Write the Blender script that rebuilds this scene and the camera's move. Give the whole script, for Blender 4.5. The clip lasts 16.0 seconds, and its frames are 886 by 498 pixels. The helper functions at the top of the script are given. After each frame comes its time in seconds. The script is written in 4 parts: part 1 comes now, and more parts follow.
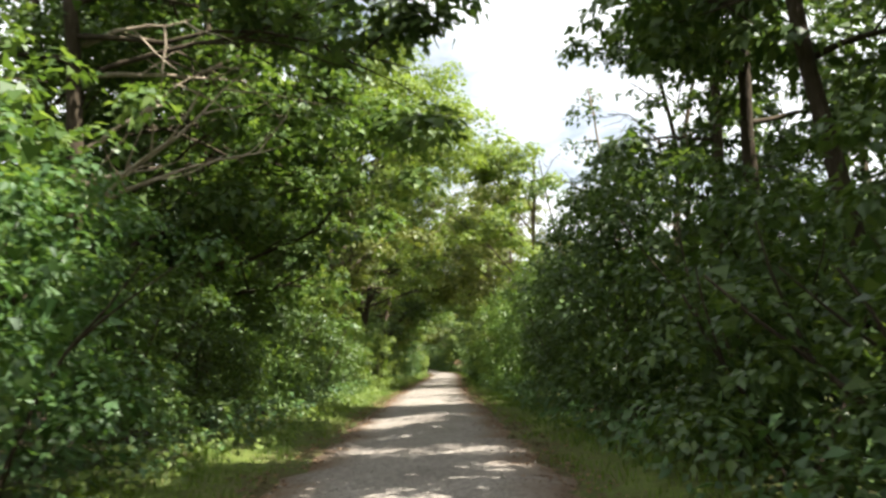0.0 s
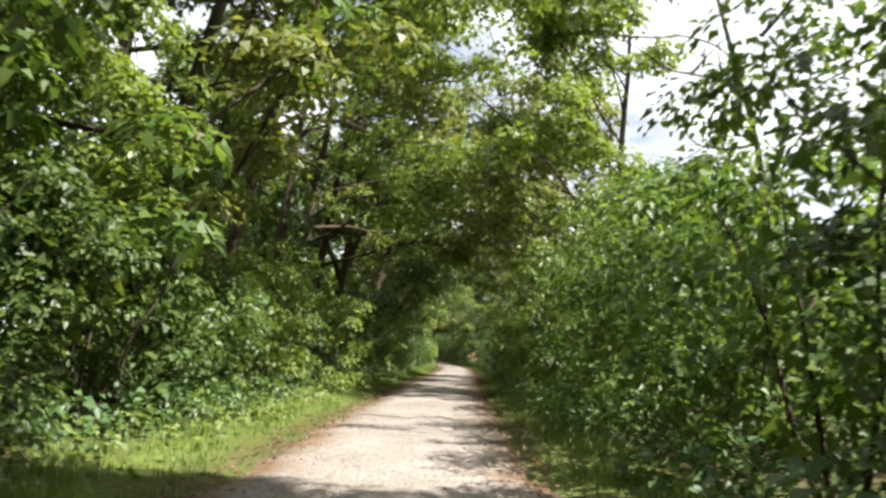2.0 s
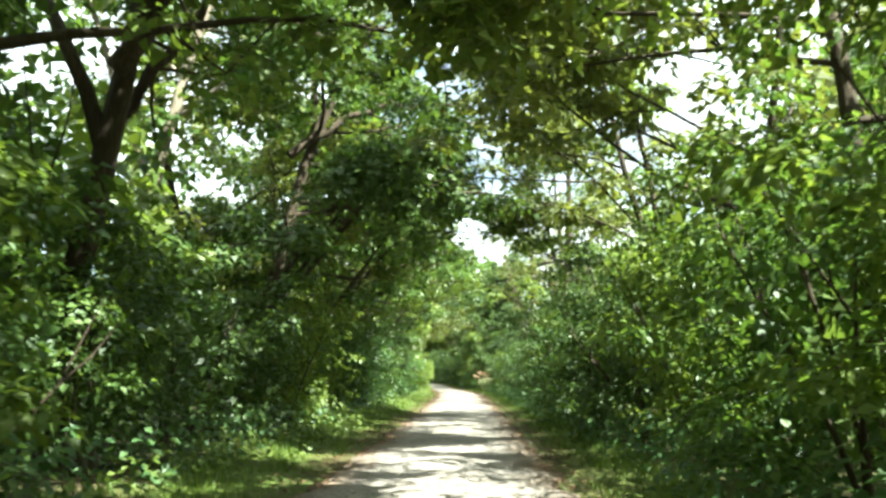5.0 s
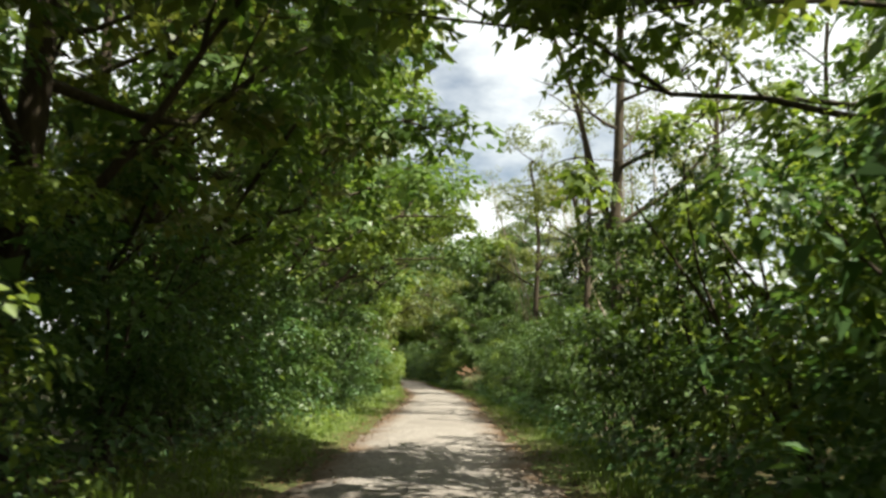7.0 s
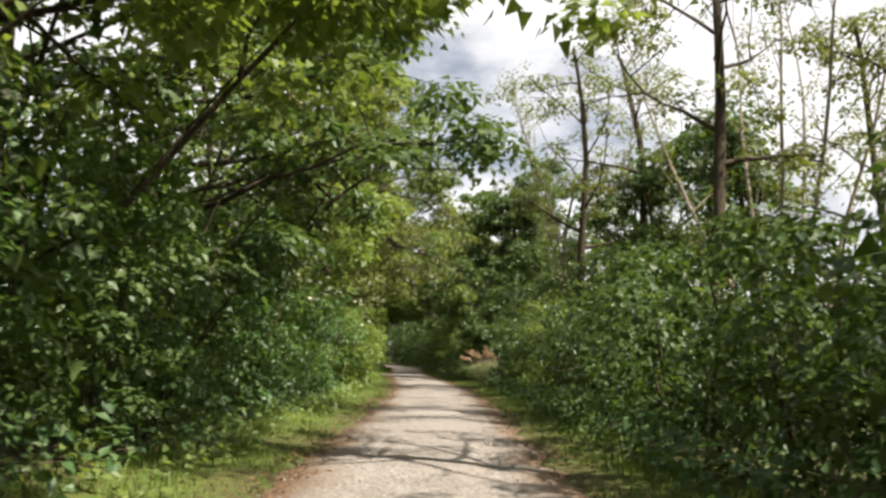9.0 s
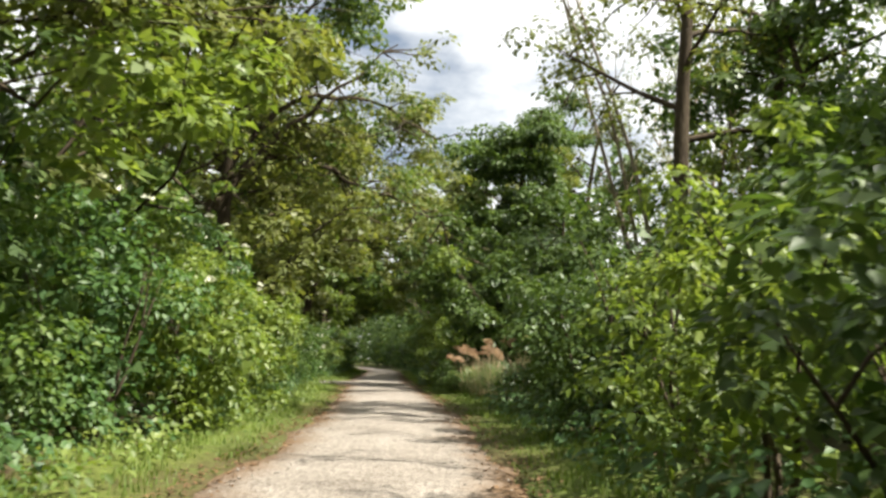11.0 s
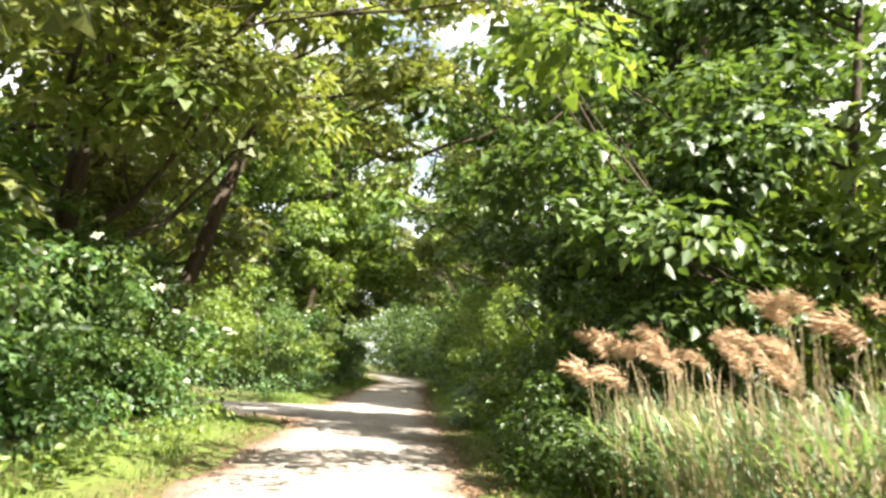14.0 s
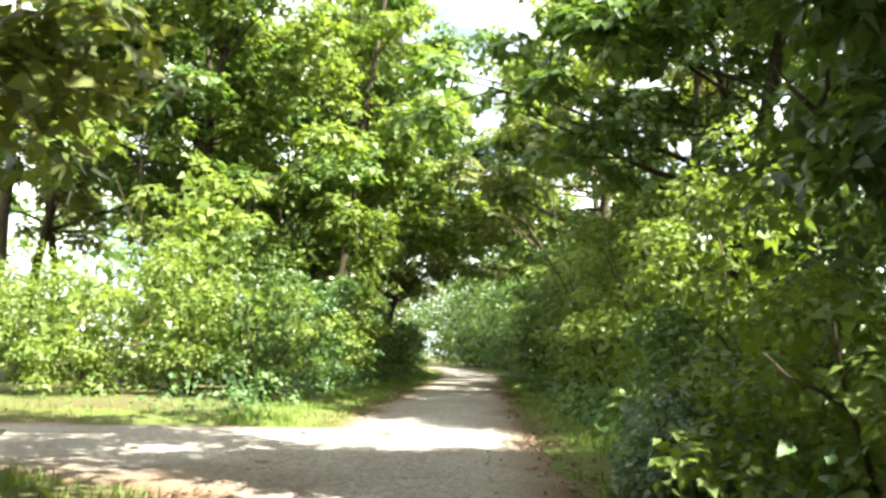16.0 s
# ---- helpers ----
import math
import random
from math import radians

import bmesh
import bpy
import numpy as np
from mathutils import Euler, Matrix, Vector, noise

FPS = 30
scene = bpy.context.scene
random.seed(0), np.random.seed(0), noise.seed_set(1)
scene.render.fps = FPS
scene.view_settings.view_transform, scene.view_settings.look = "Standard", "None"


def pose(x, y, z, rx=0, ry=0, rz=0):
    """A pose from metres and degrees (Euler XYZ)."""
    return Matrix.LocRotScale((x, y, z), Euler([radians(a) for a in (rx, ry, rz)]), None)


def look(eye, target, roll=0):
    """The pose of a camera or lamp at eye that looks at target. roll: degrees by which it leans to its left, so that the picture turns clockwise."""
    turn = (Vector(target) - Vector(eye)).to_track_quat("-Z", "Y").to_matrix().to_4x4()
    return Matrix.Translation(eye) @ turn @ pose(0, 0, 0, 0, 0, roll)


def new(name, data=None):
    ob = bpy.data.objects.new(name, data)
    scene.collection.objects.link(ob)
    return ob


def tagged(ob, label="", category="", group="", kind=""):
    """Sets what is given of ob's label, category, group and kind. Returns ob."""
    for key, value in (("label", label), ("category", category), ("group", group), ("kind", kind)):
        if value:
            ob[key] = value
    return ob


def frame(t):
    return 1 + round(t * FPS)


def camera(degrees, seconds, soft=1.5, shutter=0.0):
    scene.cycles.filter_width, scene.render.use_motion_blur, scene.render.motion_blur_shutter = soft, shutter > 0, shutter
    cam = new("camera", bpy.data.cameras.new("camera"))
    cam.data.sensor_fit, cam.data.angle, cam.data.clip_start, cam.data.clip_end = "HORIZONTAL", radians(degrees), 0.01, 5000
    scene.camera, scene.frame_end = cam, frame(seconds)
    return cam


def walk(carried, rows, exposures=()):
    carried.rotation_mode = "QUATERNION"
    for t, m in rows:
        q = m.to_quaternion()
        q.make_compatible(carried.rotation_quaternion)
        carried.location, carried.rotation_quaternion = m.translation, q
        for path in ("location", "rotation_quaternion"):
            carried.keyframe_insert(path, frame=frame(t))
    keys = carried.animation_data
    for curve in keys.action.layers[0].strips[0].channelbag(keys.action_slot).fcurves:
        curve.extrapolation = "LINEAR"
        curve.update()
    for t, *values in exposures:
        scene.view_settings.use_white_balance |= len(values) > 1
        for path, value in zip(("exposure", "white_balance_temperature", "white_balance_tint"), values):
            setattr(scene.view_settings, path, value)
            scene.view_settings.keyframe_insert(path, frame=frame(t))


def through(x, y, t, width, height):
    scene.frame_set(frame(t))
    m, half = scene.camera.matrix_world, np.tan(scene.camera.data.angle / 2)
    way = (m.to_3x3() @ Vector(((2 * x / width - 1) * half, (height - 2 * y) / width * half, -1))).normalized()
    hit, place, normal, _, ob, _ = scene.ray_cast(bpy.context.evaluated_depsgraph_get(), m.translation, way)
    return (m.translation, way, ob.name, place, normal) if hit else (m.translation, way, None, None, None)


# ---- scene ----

# ---------------------------------------------------------------- camera
# seconds, x, y, z, yaw to the left, pitch up, roll
ROWS = [
    (0, 0.01, -0.00, 1.18, 0.72, 7.54, -2.61),
    (0.5, -0.04, 4.45, 1.20, -2.57, 7.40, -2.40),
    (1, -0.02, 9.07, 1.20, -2.24, 7.48, -0.45),
    (1.5, -0.05, 13.71, 1.19, -1.51, 7.14, 1.89),
    (2, -0.17, 18.14, 1.18, 2.15, 7.01, 1.92),
    (2.5, -0.33, 22.43, 1.21, 1.60, 7.14, 0.68),
    (3, -0.56, 26.71, 1.19, 2.09, 7.43, 1.52),
    (3.5, -0.86, 30.89, 1.20, 4.04, 7.11, 0.58),
    (4, -0.97, 35.11, 1.23, -0.12, 7.49, -1.24),
    (4.5, -1.04, 39.06, 1.19, -1.13, 7.52, 0.88),
    (5, -1.03, 42.78, 1.20, 1.75, 8.36, -0.04),
    (7.5, -1.15, 62.50, 1.23, 0.41, 7.90, 0.81),
    (8, -1.25, 66.50, 1.22, -1.29, 7.13, -0.66),
    (8.5, -1.32, 70.49, 1.16, -1.77, 7.82, -0.25),
    (9, -1.30, 74.21, 1.23, 0.60, 7.15, 1.36),
    (11.5, -0.98, 94.04, 1.18, -0.23, 7.29, 0.94),
    (12, -1.14, 97.66, 1.15, 2.23, 7.57, 1.80),
    (12.5, -1.29, 101.23, 1.19, 1.29, 7.86, -0.34),
    (13, -1.30, 104.42, 1.23, -1.72, 7.98, 0.10),
    (13.5, -1.42, 107.97, 1.22, 1.86, 7.62, 2.62),
    (14, -1.57, 111.41, 1.23, 2.18, 7.67, 2.99),
    (14.5, -1.86, 114.79, 1.21, 4.84, 7.67, 3.20),
    (15, -2.00, 117.79, 1.19, 4.55, 7.78, 3.32),
    (15.5, -2.26, 120.38, 1.15, 7.44, 7.30, 3.33),
    (16, -2.54, 122.67, 1.10, 6.20, 6.97, 1.16),
]


def eye_pose(x, y, z, yaw, pitch, roll):
    a, p = radians(yaw), radians(pitch)
    ahead = (-math.sin(a) * math.cos(p), math.cos(a) * math.cos(p), math.sin(p))
    return look((x, y, z), (x + ahead[0], y + ahead[1], z + ahead[2]), roll)


cam = camera(54.0, 16.0, soft=2.8, shutter=0.15)
EXPOSURES = [
    (0.0, 1.9, 6400, 8), (0.5, 1.9, 6400, 9), (1.0, 1.8, 6500, 10), (1.5, 1.8, 6500, 10), (2.0, 1.75, 6350, 11), (2.5, 1.75, 6600, 10),
    (3.0, 1.95, 6400, 4), (3.5, 2.55, 6100, -2), (4.0, 2.9, 6000, -6), (4.5, 2.9, 6000, -7), (5.0, 2.6, 6000, -7), (7.5, 1.35, 6600, 6),
    (8.5, 1.35, 6600, 8), (9.0, 1.25, 6600, 11), (11.5, 1.6, 6600, 7), (12.5, 1.75, 6700, 12), (13.5, 2.2, 6800, 15), (14.0, 2.7, 6600, 9),
    (14.5, 2.55, 6600, 13), (15.0, 2.5, 6100, 1), (15.5, 2.55, 6200, 3), (16.0, 2.95, 6500, 3),
]
walk(cam, [(r[0], eye_pose(*r[1:])) for r in ROWS], EXPOSURES)

# ---------------------------------------------------------------- sky and sun
SUN_ELEVATION, SUN_AZIMUTH = 54.0, 119.0  # degrees; azimuth clockwise from the way ahead (+y)
world = bpy.data.worlds.new("sky")
scene.world = world
world.use_nodes = True
wn, wl = world.node_tree.nodes, world.node_tree.links
wn.clear()
sky = wn.new("ShaderNodeTexSky")
sky.sky_type, sky.sun_disc = "NISHITA", False
sky.sun_elevation, sky.sun_rotation = radians(SUN_ELEVATION), radians(SUN_AZIMUTH)
sky.air_density, sky.dust_density = 1.0, 1.2
geo = wn.new("ShaderNodeTexCoord")
cloud = wn.new("ShaderNodeTexNoise")
cloud.inputs["Scale"].default_value, cloud.inputs["Detail"].default_value = 2.6, 7.0
cloud.inputs["Roughness"].default_value = 0.55
stretch = wn.new("ShaderNodeMapping")
stretch.inputs["Scale"].default_value = (1.0, 1.0, 2.2)
stretch.inputs["Location"].default_value = (0.35, 0.1, 0.0)
cover = wn.new("ShaderNodeValToRGB")
cover.color_ramp.elements[0].position, cover.color_ramp.elements[1].position = 0.37, 0.51
cover.color_ramp.elements[0].color = (0.13, 0.13, 0.13, 1)
white = wn.new("ShaderNodeMixRGB")
white.inputs["Color2"].default_value = (12.0, 12.1, 12.3, 1)
back = wn.new("ShaderNodeBackground")
back.inputs["Strength"].default_value = 0.040
wout = wn.new("ShaderNodeOutputWorld")
wl.new(geo.outputs["Generated"], stretch.inputs["Vector"])
wl.new(stretch.outputs["Vector"], cloud.inputs["Vector"])
wl.new(cloud.outputs["Fac"], cover.inputs["Fac"])
wl.new(cover.outputs["Color"], white.inputs["Fac"])
wl.new(sky.outputs["Color"], white.inputs["Color1"])
wl.new(white.outputs["Color"], back.inputs["Color"])
wl.new(back.outputs["Background"], wout.inputs["Surface"])

sun_data = bpy.data.lights.new("sun", "SUN")
sun_data.energy, sun_data.angle, sun_data.color = 5.0, radians(0.55), (1.0, 0.95, 0.86)
sun = new("sun", sun_data)
az, el = radians(SUN_AZIMUTH), radians(SUN_ELEVATION)
toward = Vector((math.sin(az) * math.cos(el), math.cos(az) * math.cos(el), math.sin(el)))
sun.matrix_world = look(toward * 200 + Vector((0, 60, 0)), (0, 60, 0))

# ---------------------------------------------------------------- materials


def material(name):
    m = bpy.data.materials.new(name)
    m.use_nodes = True
    m.node_tree.nodes.clear()
    return m, m.node_tree.nodes, m.node_tree.links


def ramp(nodes, stops):
    r = nodes.new("ShaderNodeValToRGB")
    while len(r.color_ramp.elements) < len(stops):
        r.color_ramp.elements.new(0.5)
    for e, (at, col) in zip(r.color_ramp.elements, stops):
        e.position, e.color = at, (*col, 1)
    return r


def noise_node(nodes, links, scale, detail=4.0, rough=0.6, coords="Object"):
    tc = nodes.new("ShaderNodeTexCoord")
    n = nodes.new("ShaderNodeTexNoise")
    n.inputs["Scale"].default_value, n.inputs["Detail"].default_value = scale, detail
    n.inputs["Roughness"].default_value = rough
    links.new(tc.outputs[coords], n.inputs["Vector"])
    return n


def leaf_material(name, dark, mid, light, through=0.42, gloss=0.45, glow=(1.58, 1.56, 0.72)):
    """Thin leaves: colour differs leaf by leaf and from bough to bough; light passes through."""
    m, n, l = material(name)
    g = n.new("ShaderNodeNewGeometry")
    big = noise_node(n, l, 0.55, 3.0)
    add = n.new("ShaderNodeMath")
    add.operation = "MULTIPLY_ADD"
    add.inputs[1].default_value, add.inputs[2].default_value = 0.55, -0.02
    l.new(g.outputs["Random Per Island"], add.inputs[0])
    add2 = n.new("ShaderNodeMath")
    add2.operation = "MULTIPLY_ADD"
    add2.inputs[1].default_value = 0.5
    l.new(big.outputs["Fac"], add2.inputs[0])
    l.new(add.outputs[0], add2.inputs[2])
    r = ramp(n, [(0.12, dark), (0.5, mid), (0.9, light)])
    l.new(add2.outputs[0], r.inputs["Fac"])
    p = n.new("ShaderNodeBsdfPrincipled")
    p.inputs["Roughness"].default_value = gloss
    p.inputs["Specular IOR Level"].default_value = 0.36
    l.new(r.outputs["Color"], p.inputs["Base Color"])
    t = n.new("ShaderNodeBsdfTranslucent")
    warm = n.new("ShaderNodeMixRGB")
    warm.blend_type = "MULTIPLY"
    warm.inputs["Fac"].default_value = 1.0
    warm.inputs["Color2"].default_value = (*glow, 1)
    l.new(r.outputs["Color"], warm.inputs["Color1"])
    l.new(warm.outputs["Color"], t.inputs["Color"])
    mix = n.new("ShaderNodeMixShader")
    mix.inputs["Fac"].default_value = through
    l.new(p.outputs[0], mix.inputs[1])
    l.new(t.outputs[0], mix.inputs[2])
    o = n.new("ShaderNodeOutputMaterial")
    l.new(mix.outputs[0], o.inputs["Surface"])
    return m


def solid_material(name, stops, scale, rough=0.9, bump=0.3, fine=18.0, stretch_z=1.0, depth=0.02):
    """Bark, earth and stone: two sizes of noise in colour, fine relief."""
    m, n, l = material(name)
    tc = n.new("ShaderNodeTexCoord")
    mp = n.new("ShaderNodeMapping")
    mp.inputs["Scale"].default_value = (1, 1, stretch_z)
    l.new(tc.outputs["Object"], mp.inputs["Vector"])
    a = n.new("ShaderNodeTexNoise")
    a.inputs["Scale"].default_value, a.inputs["Detail"].default_value = scale, 5.0
    b = n.new("ShaderNodeTexNoise")
    b.inputs["Scale"].default_value, b.inputs["Detail"].default_value = scale * fine, 4.0
    l.new(mp.outputs[0], a.inputs["Vector"])
    l.new(mp.outputs[0], b.inputs["Vector"])
    mixn = n.new("ShaderNodeMath")
    mixn.operation = "MULTIPLY_ADD"
    mixn.inputs[1].default_value = 0.45
    sc = n.new("ShaderNodeMath")
    sc.operation = "MULTIPLY"
    sc.inputs[1].default_value = 0.55
    l.new(a.outputs["Fac"], sc.inputs[0])
    l.new(b.outputs["Fac"], mixn.inputs[0])
    l.new(sc.outputs[0], mixn.inputs[2])
    r = ramp(n, stops)
    l.new(mixn.outputs[0], r.inputs["Fac"])
    p = n.new("ShaderNodeBsdfPrincipled")
    p.inputs["Roughness"].default_value = rough
    p.inputs["Specular IOR Level"].default_value = 0.25
    l.new(r.outputs["Color"], p.inputs["Base Color"])
    bp = n.new("ShaderNodeBump")
    bp.inputs["Strength"].default_value, bp.inputs["Distance"].default_value = bump, depth
    l.new(b.outputs["Fac"], bp.inputs["Height"])
    l.new(bp.outputs["Normal"], p.inputs["Normal"])
    o = n.new("ShaderNodeOutputMaterial")
    l.new(p.outputs[0], o.inputs["Surface"])
    return m


# kinds double as tones: dark oak for shaded stretches, bright maple for sunlit
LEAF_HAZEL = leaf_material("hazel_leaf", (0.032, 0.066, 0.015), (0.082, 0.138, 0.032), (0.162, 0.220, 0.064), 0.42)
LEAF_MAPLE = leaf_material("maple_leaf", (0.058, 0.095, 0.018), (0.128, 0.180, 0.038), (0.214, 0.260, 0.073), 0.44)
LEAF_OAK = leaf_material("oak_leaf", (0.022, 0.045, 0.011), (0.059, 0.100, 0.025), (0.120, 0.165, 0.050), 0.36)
LEAF_ELDER = leaf_material("elder_leaf", (0.029, 0.068, 0.021), (0.070, 0.134, 0.043), (0.138, 0.206, 0.081), 0.40)
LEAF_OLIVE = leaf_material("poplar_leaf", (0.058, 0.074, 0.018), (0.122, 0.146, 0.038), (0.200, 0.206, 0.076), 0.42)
LEAF_GREY = leaf_material("willow_leaf", (0.06, 0.10, 0.06), (0.11, 0.17, 0.105), (0.17, 0.24, 0.15), 0.25)
GRASS = leaf_material("grass_blade", (0.060, 0.105, 0.014), (0.112, 0.172, 0.028), (0.195, 0.235, 0.056), 0.38, 0.55)
REED_GREEN = leaf_material("reed_leaf", (0.07, 0.12, 0.055), (0.13, 0.20, 0.095), (0.25, 0.31, 0.17), 0.35, 0.5)
STRAW = leaf_material("dry_reed_straw", (0.22, 0.17, 0.09), (0.36, 0.28, 0.16), (0.50, 0.41, 0.26), 0.25, 0.6, (1, 1, 0.9))
PLUME = leaf_material("reed_plume", (0.34, 0.22, 0.13), (0.47, 0.32, 0.20), (0.60, 0.45, 0.30), 0.3, 0.8, (1, 0.95, 0.85))
BLOSSOM = leaf_material("elder_blossom", (0.55, 0.55, 0.42), (0.72, 0.72, 0.60), (0.85, 0.85, 0.76), 0.3, 0.7, (1, 1, 0.9))
LITTER = leaf_material("fallen_leaf", (0.06, 0.032, 0.016), (0.14, 0.075, 0.035), (0.26, 0.16, 0.08), 0.1, 0.7, (1, 1, 1))
BARK = solid_material("dark_bark", [(0.25, (0.016, 0.012, 0.007)), (0.5, (0.050, 0.037, 0.023)), (0.75, (0.115, 0.090, 0.060))], 2.2, 0.95, 0.9, 9.0, 0.28, 0.03)
BARK_PALE = solid_material("pale_bark", [(0.25, (0.09, 0.07, 0.05)), (0.5, (0.22, 0.18, 0.13)), (0.75, (0.38, 0.32, 0.25))], 2.0, 0.9, 0.6, 9.0, 0.35, 0.02)
DEADWOOD = solid_material("dead_wood", [(0.25, (0.16, 0.12, 0.08)), (0.5, (0.32, 0.26, 0.19)), (0.75, (0.48, 0.41, 0.32))], 3.0, 0.85, 0.5, 8.0, 0.3, 0.01)


def ground_material():
    m, n, l = material("forest_floor")
    a = noise_node(n, l, 0.35, 6.0)
    b = noise_node(n, l, 9.0, 5.0)
    mixn = n.new("ShaderNodeMath")
    mixn.operation = "MULTIPLY_ADD"
    mixn.inputs[1].default_value = 0.5
    sc = n.new("ShaderNodeMath")
    sc.operation = "MULTIPLY"
    sc.inputs[1].default_value = 0.5
    l.new(a.outputs["Fac"], sc.inputs[0])
    l.new(b.outputs["Fac"], mixn.inputs[0])
    l.new(sc.outputs[0], mixn.inputs[2])
    r = ramp(n, [(0.3, (0.035, 0.022, 0.012)), (0.45, (0.075, 0.055, 0.028)), (0.55, (0.07, 0.085, 0.025)), (0.7, (0.10, 0.13, 0.035))])
    l.new(mixn.outputs[0], r.inputs["Fac"])
    turf = ramp(n, [(0.3, (0.045, 0.06, 0.012)), (0.5, (0.09, 0.13, 0.02)), (0.7, (0.14, 0.17, 0.035))])
    l.new(b.outputs["Fac"], turf.inputs["Fac"])
    at = n.new("ShaderNodeAttribute")
    at.attribute_name = "turf"
    mx = n.new("ShaderNodeMixRGB")
    l.new(at.outputs["Fac"], mx.inputs["Fac"])
    l.new(r.outputs["Color"], mx.inputs["Color1"])
    l.new(turf.outputs["Color"], mx.inputs["Color2"])
    p = n.new("ShaderNodeBsdfPrincipled")
    p.inputs["Roughness"].default_value = 0.95
    p.inputs["Specular IOR Level"].default_value = 0.15
    l.new(mx.outputs["Color"], p.inputs["Base Color"])
    bp = n.new("ShaderNodeBump")
    bp.inputs["Strength"].default_value, bp.inputs["Distance"].default_value = 0.8, 0.05
    l.new(b.outputs["Fac"], bp.inputs["Height"])
    l.new(bp.outputs["Normal"], p.inputs["Normal"])
    o = n.new("ShaderNodeOutputMaterial")
    l.new(p.outputs[0], o.inputs["Surface"])
    return m


def gravel_material():
    """Pale crushed stone, packed in the wheel tracks, with earth and dry leaves towards the edges."""
    m, n, l = material("lane_gravel")
    big = noise_node(n, l, 0.45, 5.0, 0.65)
    grit = noise_node(n, l, 38.0, 4.0, 0.7)
    vor = n.new("ShaderNodeTexVoronoi")
    vor.inputs["Scale"].default_value = 32.0
    tc = n.new("ShaderNodeTexCoord")
    l.new(tc.outputs["Object"], vor.inputs["Vector"])
    stone = ramp(n, [(0.0, (0.145, 0.124, 0.105)), (0.45, (0.245, 0.215, 0.186)), (1.0, (0.345, 0.308, 0.27))])
    sep = n.new("ShaderNodeSeparateColor")
    l.new(vor.outputs["Color"], sep.inputs[0])
    l.new(sep.outputs[0], stone.inputs["Fac"])
    edge = n.new("ShaderNodeAttribute")
    edge.attribute_name = "edge"
    wob = n.new("ShaderNodeMath")
    wob.operation = "MULTIPLY_ADD"
    wob.inputs[1].default_value, wob.inputs[2].default_value = 1.1, -0.55
    l.new(big.outputs["Fac"], wob.inputs[0])
    sm = n.new("ShaderNodeMath")
    sm.operation = "ADD"
    l.new(edge.outputs["Fac"], sm.inputs[0])
    l.new(wob.outputs[0], sm.inputs[1])
    fac = ramp(n, [(0.55, (0, 0, 0)), (0.95, (1, 1, 1))])
    l.new(sm.outputs[0], fac.inputs["Fac"])
    earth = ramp(n, [(0.3, (0.07, 0.042, 0.024)), (0.55, (0.15, 0.095, 0.055)), (0.75, (0.24, 0.17, 0.11))])
    l.new(grit.outputs["Fac"], earth.inputs["Fac"])
    mx = n.new("ShaderNodeMixRGB")
    l.new(fac.outputs["Color"], mx.inputs["Fac"])
    l.new(stone.outputs["Color"], mx.inputs["Color1"])
    l.new(earth.outputs["Color"], mx.inputs["Color2"])
    stain = ramp(n, [(0.3, (0.72, 0.70, 0.68)), (0.6, (1, 1, 1))])
    l.new(big.outputs["Fac"], stain.inputs["Fac"])
    mul = n.new("ShaderNodeMixRGB")
    mul.blend_type = "MULTIPLY"
    mul.inputs["Fac"].default_value = 1.0
    l.new(mx.outputs["Color"], mul.inputs["Color1"])
    l.new(stain.outputs["Color"], mul.inputs["Color2"])
    p = n.new("ShaderNodeBsdfPrincipled")
    p.inputs["Roughness"].default_value = 0.92
    p.inputs["Specular IOR Level"].default_value = 0.2
    l.new(mul.outputs["Color"], p.inputs["Base Color"])
    bp = n.new("ShaderNodeBump")
    bp.inputs["Strength"].default_value, bp.inputs["Distance"].default_value = 0.7, 0.02
    l.new(vor.outputs["Distance"], bp.inputs["Height"])
    l.new(bp.outputs["Normal"], p.inputs["Normal"])
    o = n.new("ShaderNodeOutputMaterial")
    l.new(p.outputs[0], o.inputs["Surface"])
    return m


FLOOR, GRAVEL = ground_material(), gravel_material()

# ---------------------------------------------------------------- mesh helpers
RNG = np.random.default_rng(7)
UP = np.array([0.0, 0.0, 1.0])


def mesh_from(name, verts, tris, mat, smooth=False):
    """A mesh from arrays of corners and triangles."""
    me = bpy.data.meshes.new(name)
    verts, tris = np.asarray(verts, np.float32), np.asarray(tris, np.int32)
    me.vertices.add(len(verts))
    me.vertices.foreach_set("co", verts.ravel())
    me.loops.add(tris.size)
    me.loops.foreach_set("vertex_index", tris.ravel())
    me.polygons.add(len(tris))
    me.polygons.foreach_set("loop_start", np.arange(len(tris), dtype=np.int32) * 3)
    if smooth:
        me.polygons.foreach_set("use_smooth", np.ones(len(tris), bool))
    me.materials.append(mat)
    me.update(calc_edges=True)
    return me


def part(name, me, parent, label=""):
    ob = new(name, me)
    ob.parent = parent
    if label:
        ob["label"] = label
    return ob


def unit(v):
    return v / np.maximum(np.linalg.norm(v, axis=-1, keepdims=True), 1e-9)


